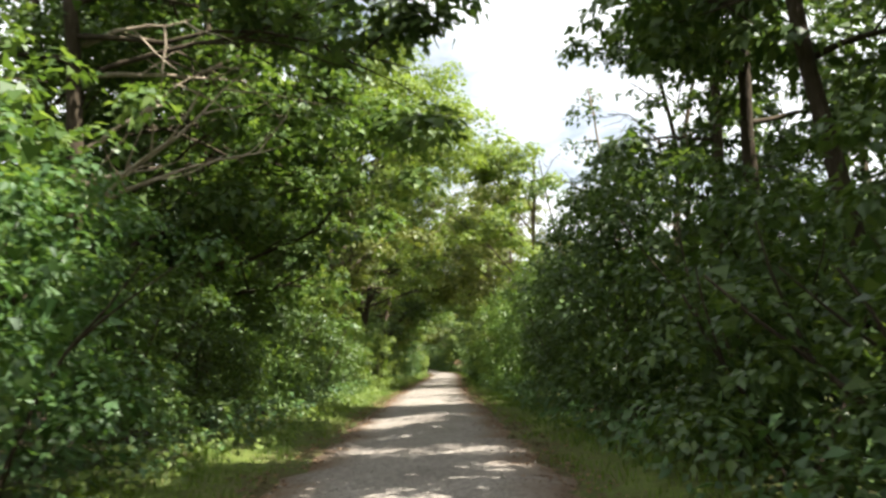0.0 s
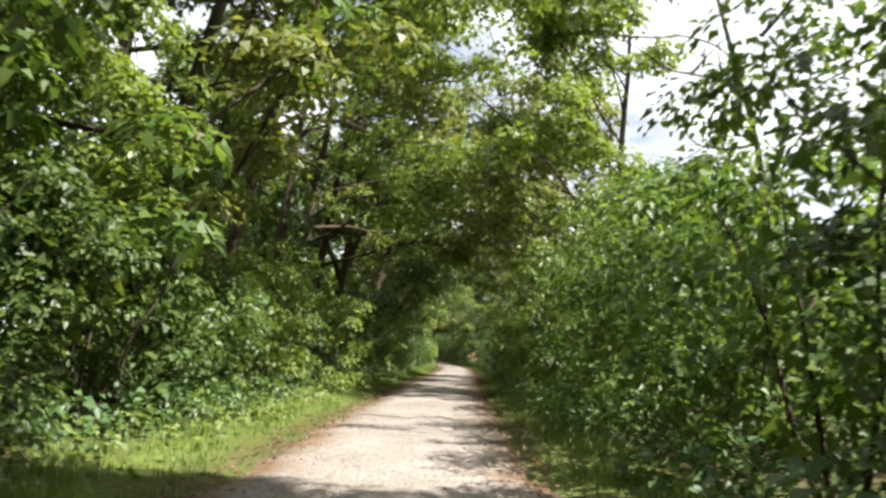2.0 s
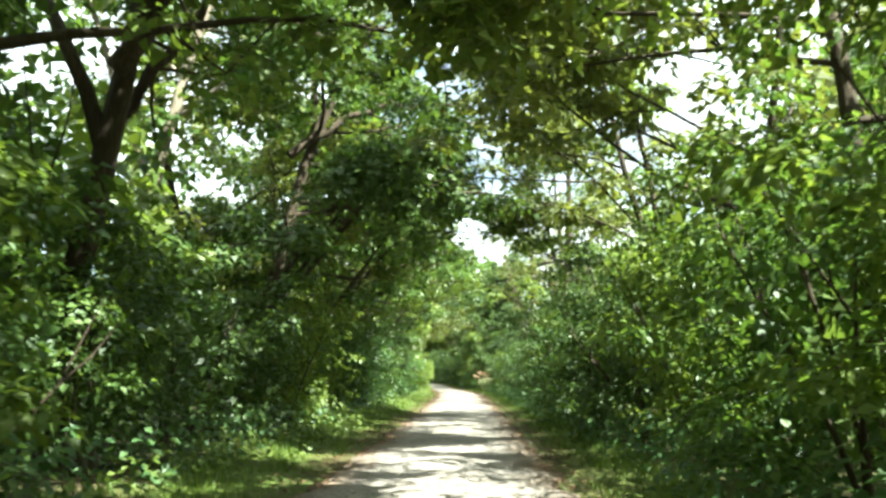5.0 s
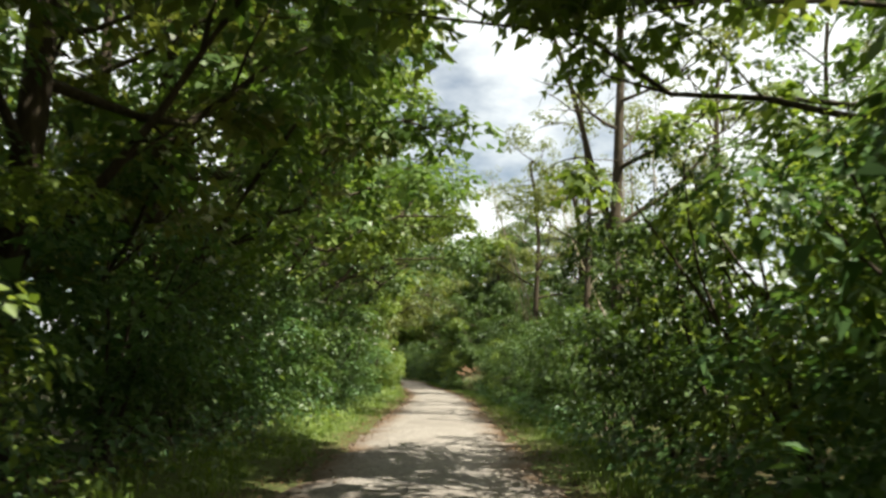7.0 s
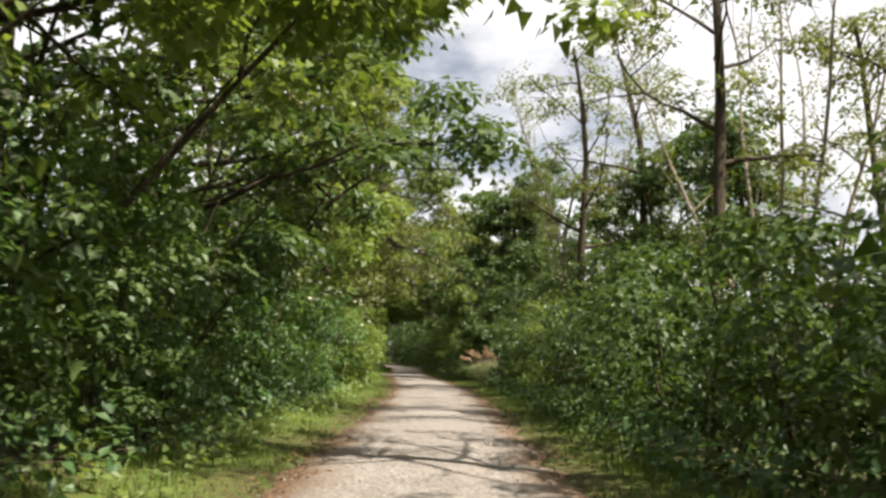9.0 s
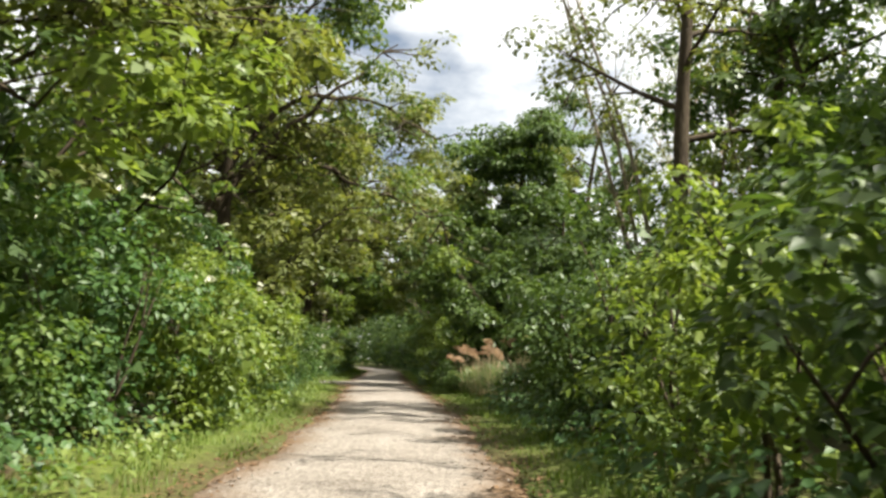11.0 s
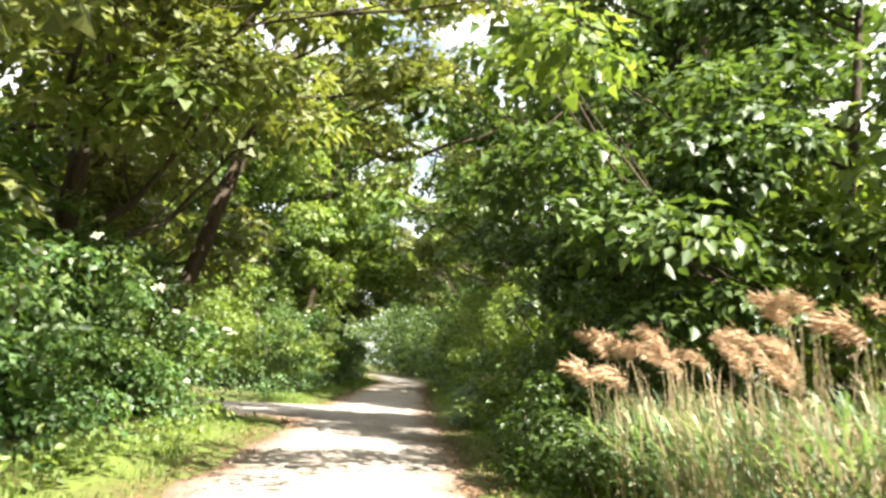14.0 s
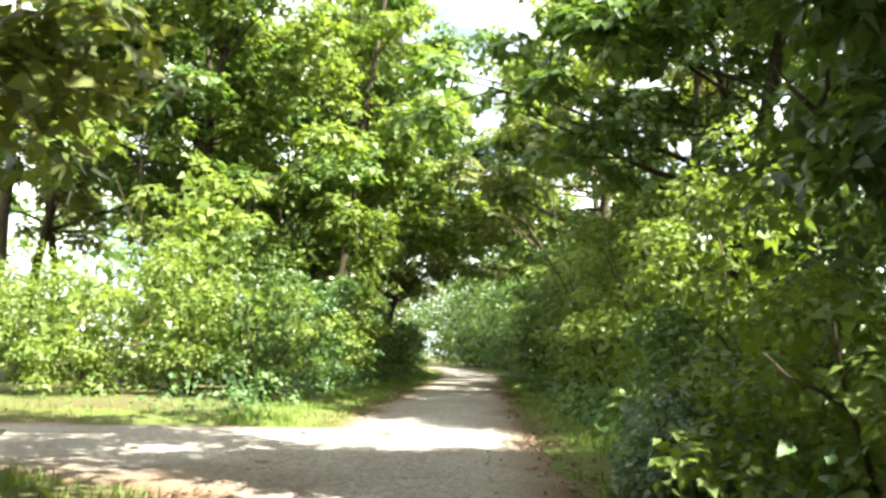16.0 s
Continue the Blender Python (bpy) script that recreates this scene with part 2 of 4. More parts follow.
def tubes(paths, sides=6):
    """Corners and triangles of tapered, slightly lumpy tubes; each path: points (n, 3) and radii (n)."""
    vs, fs, base = [], [], 0
    for pts, rad in paths:
        pts = np.asarray(pts, float)
        n = len(pts)
        tan = unit(np.gradient(pts, axis=0))
        ref = np.where(np.abs(tan[:, 2:]) > 0.9, [[1.0, 0, 0]], [[0, 0, 1.0]])
        a = unit(np.cross(tan, ref))
        b = np.cross(tan, a)
        ang = np.arange(sides) / sides * 2 * np.pi
        r = np.asarray(rad)[:, None] * (1 + 0.10 * np.sin(3 * ang + np.arange(n)[:, None] * 1.7))
        ring = pts[:, None] + r[..., None] * (np.cos(ang)[None, :, None] * a[:, None] + np.sin(ang)[None, :, None] * b[:, None])
        vs.append(ring.reshape(-1, 3))
        i, j = np.meshgrid(np.arange(n - 1), np.arange(sides), indexing="ij")
        q = [base + i * sides + j, base + i * sides + (j + 1) % sides, base + (i + 1) * sides + (j + 1) % sides, base + (i + 1) * sides + j]
        fs.append(np.stack([q[0], q[1], q[2]], -1).reshape(-1, 3))
        fs.append(np.stack([q[0], q[2], q[3]], -1).reshape(-1, 3))
        base += n * sides
    return np.concatenate(vs), np.concatenate(fs)


def leaves(centres, out, size, rng, spread=0.26, width=0.31, small=False):
    """Folded, pointed leaves of two triangles each; small: three-cornered leaves of one."""
    n = len(centres)
    nor = unit(0.55 * out + 0.5 * UP + spread * rng.normal(size=(n, 3)))
    along = 0.55 * rng.normal(size=(n, 3)) + 0.7 * out - 0.5 * UP
    along = unit(along - (along * nor).sum(1, keepdims=True) * nor)
    side = np.cross(nor, along)
    s = size * (rng.uniform(0.55, 1.1, (n, 1)) if small else rng.uniform(0.68, 1.42, (n, 1)))
    w = s * width * rng.uniform(0.8, 1.2, (n, 1))
    if small:
        v = np.stack([centres + side * w, centres + along * s - nor * s * 0.12, centres - side * w], 1)
        return v.reshape(-1, 3), np.arange(3 * n).reshape(-1, 3)
    mid = centres + along * s * 0.42
    fold = nor * s * 0.10
    v = np.stack([centres, mid + side * w + fold, centres + along * s - nor * s * 0.12, mid - side * w + fold], 1)
    f = np.arange(n)[:, None, None] * 4 + np.array([[0, 1, 2], [0, 2, 3]])
    return v.reshape(-1, 3), f.reshape(-1, 3)


def clumps(points, radii, count, rng, flat=0.55):
    """Leaf places and outward ways for clumps round the given points."""
    k = len(points)
    n = np.maximum(4, (0.87 * count * (radii / radii.mean()) ** 2).astype(int))
    which = np.repeat(np.arange(k), n)
    d = unit(rng.normal(size=(len(which), 3)))
    rad = radii[which, None] * rng.uniform(0.15, 1.0, (len(which), 1)) ** 0.5
    top = rng.uniform(size=len(which)) < 0.72
    d[top, 2] = np.abs(d[top, 2])
    off = d * rad * np.array([1, 1, flat])
    off[:, 2] -= 0.45 * (off[:, :2] ** 2).sum(1) / radii[which]  # sprays droop at their rims
    return points[which] + off, d


def wander(start, way, length, n, rng, bend=0.12, lift=0.0):
    """A crooked path from start, about length long; lift turns it up (or down) along the way."""
    pts, way = [np.asarray(start, float)], unit(np.asarray(way, float))
    for _ in range(n):
        way = unit(way + bend * rng.normal(size=3) + np.array([0, 0, lift / n]))
        pts.append(pts[-1] + way * length / n)
    return np.array(pts)


def taper(r0, r1, n):
    return r0 + (r1 - r0) * np.linspace(0, 1, n) ** 0.8


def clear(c, x, y, z, wide, high):
    """Which leaf places keep out of the open space over the lane."""
    wx, wy, wz = c[:, 0] + x, c[:, 1] + y, c[:, 2] + z
    side = (wx < centre(wy)) & (np.abs(wy - side_middle(wx)) < 2.2)
    return (wz > 0.03) & ~((np.abs(wx - centre(wy)) < wide) & (wz < high)) & ~(side & (wz < high))


def lifted(p, x, y):
    """Raises a bough where it would hang too low over the lane."""
    away = np.abs(p[:, 0] + x - centre(p[:, 1] + y))
    p[:, 2] = np.maximum(p[:, 2], np.interp(away, [1.8, 4.2], [5.4, 2.2]))
    return p


def thing(name, x, y, z, label, category, group="", kind=""):
    ob = new(name)
    ob.location = (x, y, z)
    return tagged(ob, label, category, group, kind)


# ---------------------------------------------------------------- the lane's line
LINE_Y = [-40, -10, 10, 30, 50, 65, 75, 90, 102, 112, 121, 130, 145, 175, 200, 240, 400]
LINE_X = [0.3, -0.1, -0.5, -1.05, -1.4, -1.35, -1.4, -1.55, -1.7, -2.15, -2.9, -3.7, -4.7, -6.2, -10.5, -24.0, -110.0]


def centre(y):
    """x of the lane's middle at y."""
    y = np.asarray(y, float)
    return sum(np.interp(y + o, LINE_Y, LINE_X) for o in (-7, -3.5, 0, 3.5, 7)) / 5


HALF = 1.55  # half the lane's width


def soft_noise(x, y, scale, seed):
    """Smooth variation between about -1 and 1."""
    r = np.random.default_rng(seed)
    total = 0
    for _ in range(5):
        a, b, c = r.uniform(0.4, 1.6) / scale, r.uniform(-1.6, 1.6) / scale, r.uniform(0, 6.28)
        total = total + np.sin(np.asarray(x) * a * 3 + np.asarray(y) * b * 3 + c)
    return total / 3.2


SIDE_Y = 133.3  # the side track leaves to the left here


def side_middle(x):
    return SIDE_Y - 0.10 * (x + 4.0) * -1.0


def flare(x):
    """How much the side track widens towards the camera's side where it meets the lane."""
    return 2.7 * np.clip((np.asarray(x, float) + 10.0) / 6.2, 0, 1) ** 2


def on_track(x, y):
    """How far inside a track a place lies: over 0 inside."""
    main = HALF - np.abs(x - centre(y))
    off = y - side_middle(x)
    side = np.where(x < centre(y), np.minimum(2.5 - off, 2.5 + flare(x) + off), -5.0)
    return np.maximum(main, side)


def ground_height(x, y):
    inside = on_track(x, y)
    bank = np.clip(-inside - 0.1, 0, 3.0)
    z = 0.05 * np.minimum(bank, 1) + 0.05 * soft_noise(x, y, 3.0, 5) * np.minimum(bank, 1) + 0.03 * bank
    return np.where(inside > 0, -0.06, z)


# ---------------------------------------------------------------- ground and lane
gx = np.concatenate([[-1500, -500, -200, -100, -60], np.arange(-40, -9, 1.5), np.arange(-9, 7, 0.4), np.arange(7, 30, 1.5), [40, 60, 100, 200, 500, 1500]])
gy = np.concatenate([[-1500, -400, -120, -60], np.arange(-40, 190, 0.9), [200, 215, 240, 300, 420, 700, 1800]])
GX, GY = np.meshgrid(gx, gy, indexing="ij")
GZ = ground_height(GX, GY)
nx, ny = GX.shape
ids = np.arange(nx * ny).reshape(nx, ny)
quad = [ids[:-1, :-1], ids[1:, :-1], ids[1:, 1:], ids[:-1, 1:]]
gt = np.concatenate([np.stack([quad[0], quad[1], quad[2]], -1).reshape(-1, 3), np.stack([quad[0], quad[2], quad[3]], -1).reshape(-1, 3)])
ground = new("ground", mesh_from("ground", np.stack([GX, GY, GZ], -1).reshape(-1, 3), gt, FLOOR, True))
turf = np.clip(1.0 - np.abs(-on_track(GX, GY) - 0.85) / 0.9, 0, 1) * np.clip(0.75 + 0.5 * soft_noise(GX, GY, 1.2, 51), 0.15, 1)
ground.data.attributes.new("turf", "FLOAT", "POINT").data.foreach_set("value", turf.ravel().astype(np.float32))
tagged(ground, "brown and green woodland floor with leaf litter", "ground", kind="structure")


def strip(name, mids, normals, half, label, wider=0.0):
    """A gravel track along mids, with ragged edges, a low crown and two worn wheel tracks."""
    n = len(mids)
    across = np.array([-1.0, -0.86, -0.66, -0.5, -0.3, 0.0, 0.3, 0.5, 0.66, 0.86, 1.0])
    crown = np.array([-0.05, -0.005, 0.012, 0.002, 0.022, 0.034, 0.022, 0.002, 0.012, -0.005, -0.05])
    d = np.arange(n) * 0.35
    rag = 0.16 * soft_noise(d, d * 0, 1.1, 11) + 0.08 * soft_noise(d, d * 0, 0.35, 12)
    rag2 = 0.16 * soft_noise(d, d * 0, 1.1, 13) + 0.08 * soft_noise(d, d * 0, 0.35, 14)
    w = np.where(across[None] < 0, half + rag[:, None] + np.reshape(wider, (-1, 1)), half + rag2[:, None]) * across[None]
    x = mids[:, :1] + normals[:, :1] * w
    y = mids[:, 1:] + normals[:, 1:] * w
    z = crown[None] + 0.012 * soft_noise(x, y, 0.9, 21)
    k = len(across)
    i = np.arange(n * k).reshape(n, k)
    q = [i[:-1, :-1], i[:-1, 1:], i[1:, 1:], i[1:, :-1]]
    t = np.concatenate([np.stack([q[0], q[1], q[2]], -1).reshape(-1, 3), np.stack([q[0], q[2], q[3]], -1).reshape(-1, 3)])
    me = mesh_from(name, np.stack([x, y, z], -1).reshape(-1, 3), t, GRAVEL, True)
    at = me.attributes.new("edge", "FLOAT", "POINT")
    at.data.foreach_set("value", np.tile(np.abs(across), n).astype(np.float32))
    return tagged(new(name, me), label, "road", kind="structure")


ly = np.arange(-40, 260, 0.35)
mids = np.stack([centre(ly), ly], -1)
tan = unit(np.gradient(mids, axis=0))
strip("road", mids, np.stack([tan[:, 1], -tan[:, 0]], -1), HALF, "pale gravel woodland lane with brown leaf-strewn edges")
sx = np.arange(-4.4, -60, -0.35)
smid = np.stack([sx, side_middle(sx)], -1)
stan = unit(np.gradient(smid, axis=0))
strip("road_side", smid, np.stack([stan[:, 1], -stan[:, 0]], -1), 2.5, "pale gravel side track turning off the lane", flare(sx)).location.z = 0.012

# ---------------------------------------------------------------- shrubs and trees


def shrub(x, y, height, rx, ry, mat, rng, label, name="shrub", category="shrub", count=44, per=75, size=0.13, bark=BARK, low=0.12, group="", blossom=0, inner=0):
    """Many stems from one root and a rounded, lumpy mass of leaf clumps down to the ground."""
    z0 = float(ground_height(x, y)) - 0.02
    root = thing(name, x, y, z0, label, category, group)
    for k in range(3):
        a = rng.uniform(0, 6.28)
        tip = np.array([math.cos(a) * rx * rng.uniform(0.3, 0.7), math.sin(a) * ry * rng.uniform(0.3, 0.7), height * rng.uniform(0.6, 0.9)])
        p = wander((0.12 * math.cos(a), 0.12 * math.sin(a), 0), tip, np.linalg.norm(tip), 5, rng, 0.10)
        q = wander(p[3], tip + rng.normal(size=3) * 0.8, height * 0.4, 3, rng, 0.15)
        v, f = tubes([(p, taper(0.035, 0.01, 6)), (q, taper(0.018, 0.006, 4))], 4)
        part("stem", mesh_from("stem", v, f, bark, True), root)
    d = unit(rng.normal(size=(count, 3)))
    d[:, 2] = rng.uniform(-1, 1, count)
    d[: count // 6, 2] = rng.uniform(-0.95, -0.7, count // 6)
    d[:, :2] = unit(d[:, :2]) * np.sqrt(1 - d[:, 2:] ** 2)
    lump = 1 + 0.30 * np.sin(d[:, 0] * 5 + rng.uniform(0, 6)) * np.cos(d[:, 1] * 4 + d[:, 2] * 4 + rng.uniform(0, 6))
    rad = (rng.uniform(0.3, 1.0, count) ** 0.4) * lump
    zc = height * (0.5 + low / 2)
    pts = np.stack([d[:, 0] * rx * rad, d[:, 1] * ry * rad, zc + d[:, 2] * (height * 0.5) * rad], -1)
    foot = pts[:, 2] < height * 0.25
    pts[foot, :2] *= 1.35
    pts[:, 2] = np.maximum(pts[:, 2], low)
    if inner:  # thinner on the side turned from the lane
        kept = (pts[:, 0] * inner > -0.35 * rx) | (rng.uniform(size=count) < (0.35 if inner > 0 else 0.85))
        pts, d = pts[kept], d[kept]
    cr = rng.uniform(0.24, 0.58, len(pts)) * (rx / 1.5) ** 0.5
    far = category == "thicket" or y > 143
    # fine leaves where the bush faces the lane, coarser ones behind
    front = (pts[:, 0] * inner > -0.15 * rx) & (not far) if inner else np.full(len(pts), not far)
    v, f = np.zeros((0, 3)), np.zeros((0, 3), int)
    for some, more, scale, wide in ((front, 1.6, 0.68, 0.31), (~front, 1.2 if far else 0.9, 0.9, 0.42)):
        if some.any():
            c, o = clumps(pts[some], cr[some], per * more, rng, 0.45)
            keep = clear(c, x, y, z0, 1.72, 3.2)
            lv, lf = leaves(c[keep], o[keep], size * scale, rng, width=wide, small=scale > 0.8)
            v, f = np.concatenate([v, lv]), np.concatenate([f, lf + len(v)])
    # the close-grown heart of the bush: coarse leaves added to stop light coming through
    n = int(54 * rx * ry * height)
    h = unit(rng.normal(size=(n, 3))) * rng.uniform(0.1, 1.0, (n, 1)) ** 0.5
    h = h[h[:, 2] > -0.75]
    c = np.stack([h[:, 0] * rx * 0.6, h[:, 1] * ry * 0.8, low * 0.5 + height * 0.44 + h[:, 2] * height * 0.44], -1)
    hv, hf = leaves(c, h, size * 1.4, rng, 0.8, 0.45, small=True)
    v, f = np.concatenate([v, hv]), np.concatenate([f, hf + len(v)])
    part("crown", mesh_from("crown", v, f, mat), root)
    if blossom:
        top = pts[np.argsort(-pts[:, 2] - np.abs(d[:, 0]))[:blossom]]
        top = top + unit(top - [0, 0, zc]) * 0.4
        c, o = clumps(top, np.full(len(top), 0.075), 20, rng, 0.25)
        v, f = leaves(c, o * 0.2, 0.045, rng, 0.3, 0.5)
        part("blossom", mesh_from("blossom", v, f, BLOSSOM), root, "flat creamy white flower heads")
    return root


def tree(x, y, height, trunk_r, mat, rng, label, name="tree", lean=(0, 0), limbs=9, reach=3.2, first=0.3, count=90, per=70, size=0.17,
         bark=BARK, rise=0.5, clump=0.75, group="", aim=None, category="tree", bare=0.0, fork=0, top=0.92):
    """A tapered, crooked trunk, limbs with side boughs, and leaf clumps set along the boughs."""
    z0 = float(ground_height(x, y)) - 0.05
    root = thing(name, x, y, z0, label, category, group)
    n = 12
    tp = wander((0, 0, 0), (lean[0] / height, lean[1] / height, 1), height * top, n, rng, 0.045)
    tr = taper(trunk_r, trunk_r * 0.3, n + 1)
    tr[0] *= 1.35
    v, f = tubes([(tp, tr)], 9)
    part("trunk", mesh_from("trunk", v, f, bark, True), root)
    if fork:
        fp = wander(tp[fork], (-lean[0] * 0.6 / height - 0.25, rng.uniform(-0.2, 0.2), 1), height * 0.55, 8, rng, 0.06)
        v, f = tubes([(fp, taper(tr[fork] * 0.75, 0.04, 9))], 8)
        part("trunk", mesh_from("trunk", v, f, bark, True), root)
    spots, sizes = [], []
    for k in range(limbs):
        h = first + (0.97 - first) * (k + rng.uniform(0, 0.8)) / limbs
        i = min(n - 1, int(h * n))
        start = tp[i] + (tp[i + 1] - tp[i]) * (h * n - i)
        a = k * 2.4 + rng.uniform(-0.5, 0.5)
        reached = 1.0
        if aim is not None and rng.uniform() < 0.62:
            a, reached = aim + rng.uniform(-0.8, 0.8), 1.25
        length = reach * (1.1 - 0.55 * max(0, h - first) / (1 - first)) * rng.uniform(0.75, 1.2) * reached
        way = np.array([math.cos(a), math.sin(a), rise * rng.uniform(0.3, 1.3) + 0.9 * max(0, h - 0.6)])
        lp = lifted(wander(start, way, length, 7, rng, 0.13, rng.uniform(-0.5, 0.5)), x, y)
        r0 = tr[i] * 0.5
        paths = [(lp, taper(r0, 0.012, 8))]
        for j in (2, 3, 4, 5, 6):
            w2 = unit(lp[j] - lp[j - 1]) + rng.normal(size=3) * 0.7
            sp = lifted(wander(lp[j], w2, length * rng.uniform(0.25, 0.45), 3, rng, 0.18, -0.2), x, y)
            paths.append((sp, taper(r0 * 0.4, 0.006, 4)))
            spots += [sp[1], sp[3]]
            sizes += [0.85, 1.0]
        spots += [lp[4], lp[6], lp[7]]
        sizes += [0.8, 0.9, 1.0]
        v, f = tubes(paths, 4)
        part("limb", mesh_from("limb", v, f, bark, True), root)
    for j in (-1, -1, -2, -3):
        spots.append(tp[j] + rng.normal(size=3) * 0.2)
        sizes.append(0.8)
    spots, sizes = np.array(spots), np.array(sizes)
    want = max(8, int(count))
    pick = rng.integers(0, len(spots), want)
    pts = spots[pick] + rng.normal(size=(want, 3)) * np.array([0.45, 0.45, 0.32]) * clump
    cr = sizes[pick] * clump * rng.uniform(0.55, 1.1, want)
    if bare:
        keep = rng.uniform(size=want) > bare
        pts, cr = pts[keep], cr[keep]
    c, o = clumps(pts, cr, per * 1.4, rng, 0.42)
    ok = clear(c, x, y, z0, 2.0, 4.3)
    near = y < 12 or (x > 0 and 122 < y < 131)
    v, f = leaves(c[ok], o[ok], size * (1.06 if y > 126 else 0.94), rng, width=0.31 if near else 0.43, small=not near)
    part("crown", mesh_from("crown", v, f, mat), root)
    return root


# ---------------------------------------------------------------- hedges
# oak's dark green and maple's bright green also carry shade and sun
KINDS = {
    "hazel": (LEAF_HAZEL, "leafy mid-green hazel {} beside the gravel lane"),
    "maple": (LEAF_MAPLE, "bright yellow-green field maple {} in the sun"),
    "elder": (LEAF_ELDER, "fresh green elder {} at the grassy verge"),
    "oak": (LEAF_OAK, "dense dark green scrub oak {} in shade"),
}


def left_open(y):
    return 127.5 < y < 139.5


def right_height(y):
    return float(np.interp(y, [0, 8, 10, 18, 20.5, 30, 36, 46, 54, 64, 70, 75, 88, 96, 104, 112, 124, 126, 131, 134, 150, 205], [2.4, 2.6, 4.2, 4.5, 3.4, 3.6, 4.2, 4.5, 4.0, 3.8, 3.6, 2.8, 2.6, 2.8, 3.1, 3.1, 3.0, 1.8, 2.2, 3.8, 4.4, 5.0]))


rng = np.random.default_rng(101)
# bushes before y = 0 stand unseen behind the start and hold back light
y = -13.0
while y < 194:
    if not left_open(y):
        # shaded stretches get the darker oak leaves, which puts shade into their colour
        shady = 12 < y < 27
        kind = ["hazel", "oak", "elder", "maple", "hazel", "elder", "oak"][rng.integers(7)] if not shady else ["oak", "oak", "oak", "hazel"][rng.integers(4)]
        # y 43 to 60 is shaded too: mostly oak, so the colour is darker
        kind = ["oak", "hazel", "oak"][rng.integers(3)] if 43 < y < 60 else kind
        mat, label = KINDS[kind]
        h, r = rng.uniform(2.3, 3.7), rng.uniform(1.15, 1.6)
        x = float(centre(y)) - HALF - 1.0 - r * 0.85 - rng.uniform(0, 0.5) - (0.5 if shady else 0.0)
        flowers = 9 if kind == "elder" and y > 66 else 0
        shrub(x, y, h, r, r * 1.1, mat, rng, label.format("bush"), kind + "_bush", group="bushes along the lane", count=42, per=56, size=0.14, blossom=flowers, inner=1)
    y += rng.uniform(1.9, 2.6)

rng = np.random.default_rng(102)
# starts unseen behind y = 0, to keep light from coming in there
y = -13.0
while y < 206:
    if not 108.6 < y < 122.8:
        # oak darkens the shaded stretches of this side by leaf colour
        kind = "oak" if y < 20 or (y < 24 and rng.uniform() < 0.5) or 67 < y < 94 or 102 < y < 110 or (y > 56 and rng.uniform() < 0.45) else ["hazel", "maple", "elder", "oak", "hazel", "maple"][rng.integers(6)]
        # brighter maple and hazel leaves stand in for sun on the lit stretches
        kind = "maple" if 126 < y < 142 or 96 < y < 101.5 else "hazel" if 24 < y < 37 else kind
        mat, label = KINDS[kind]
        h = right_height(y) * rng.uniform(0.82, 1.12)
        r = rng.uniform(1.2, 1.5) + 0.12 * (h - 3)
        x = float(centre(y)) + HALF + 0.55 + r * 0.85 + rng.uniform(0, 0.35)
        shrub(x, y, h, r, r * 1.1, mat, rng, label.format("bush"), kind + "_bush", group="bushes along the lane", count=int((12.5 if y > 14 else 17) * h), per=56 if y < 145 else 40, size=0.14 if y < 145 else 0.18, inner=-1)
    y += rng.uniform(1.9, 2.6)

# ---------------------------------------------------------------- thickets behind the hedges
rng = np.random.default_rng(103)
for side in (-1, 1):
    y = -1.0
    while y < (180 if side < 0 else 214):
        low = side > 0 and (y < 34 or 70 < y < 100)
        skip = side < 0 and left_open(y)
        if not skip:
            kind = ["hazel", "oak", "maple", "oak", "hazel"][rng.integers(5)]
            mat, label = KINDS[kind]
            h = rng.uniform(4.8, 6.8) if not low else rng.uniform(2.2, 2.8) if y > 60 else rng.uniform(2.6, 3.2)
            x = float(centre(y)) + side * rng.uniform(5.6, 6.8) + (2.6 if side > 0 and 109 < y < 123 else 0)
            shrub(x, y, h, 1.9, 2.2, mat, rng, "tall " + label.format("thicket").replace("at the grassy verge", "behind the verge").replace("beside the gravel lane", "behind the verge"),
                  kind + "_thicket", "thicket", count=38 if side > 0 else 28, per=52 if side > 0 else 44, size=0.18 if side > 0 else 0.22, inner=-side, group="thickets behind the verge")
        y += rng.uniform(3.6, 4.8)

# ---------------------------------------------------------------- tall trees on the left, boughs over the lane
TALL = [(LEAF_OAK, "tall oak with dark leafy boughs over the lane", "oak_tree"), (LEAF_MAPLE, "tall maple with sunlit yellow-green leaves", "maple_tree"),
        (LEAF_HAZEL, "tall lime with hanging mid-green boughs", "lime_tree"), (LEAF_OLIVE, "tall poplar with olive-green sunlit leaves", "poplar_tree")]
rng = np.random.default_rng(104)
y = 18.0
while y < 128:
    # brighter maple and poplar leaves, picked where crowns should look sunlit
    mat, label, name = TALL[rng.integers(4)] if 52 < y < 96 else TALL[[1, 3][rng.integers(2)]] if y > 33 else TALL[[0, 2][rng.integers(2)]]
    x = float(centre(y)) - rng.uniform(5.6, 7.2)
    held = 97 < y < 127
    if 35 < y < 66:
        y += 3.0
        continue
    tree(x - (1.2 if held else 0), y, rng.uniform(13, 16.5), rng.uniform(0.17, 0.26), mat, rng, label, name, limbs=12 if held else 14, reach=5.6 if held else 5.2 if y > 66 else 4.3, first=0.16 if y > 25 else 0.27, count=150, per=58, size=0.225,
         aim=0.0, rise=0.3, clump=0.85, group="tall trees along the lane")
    y += rng.uniform(4.2, 5.6)


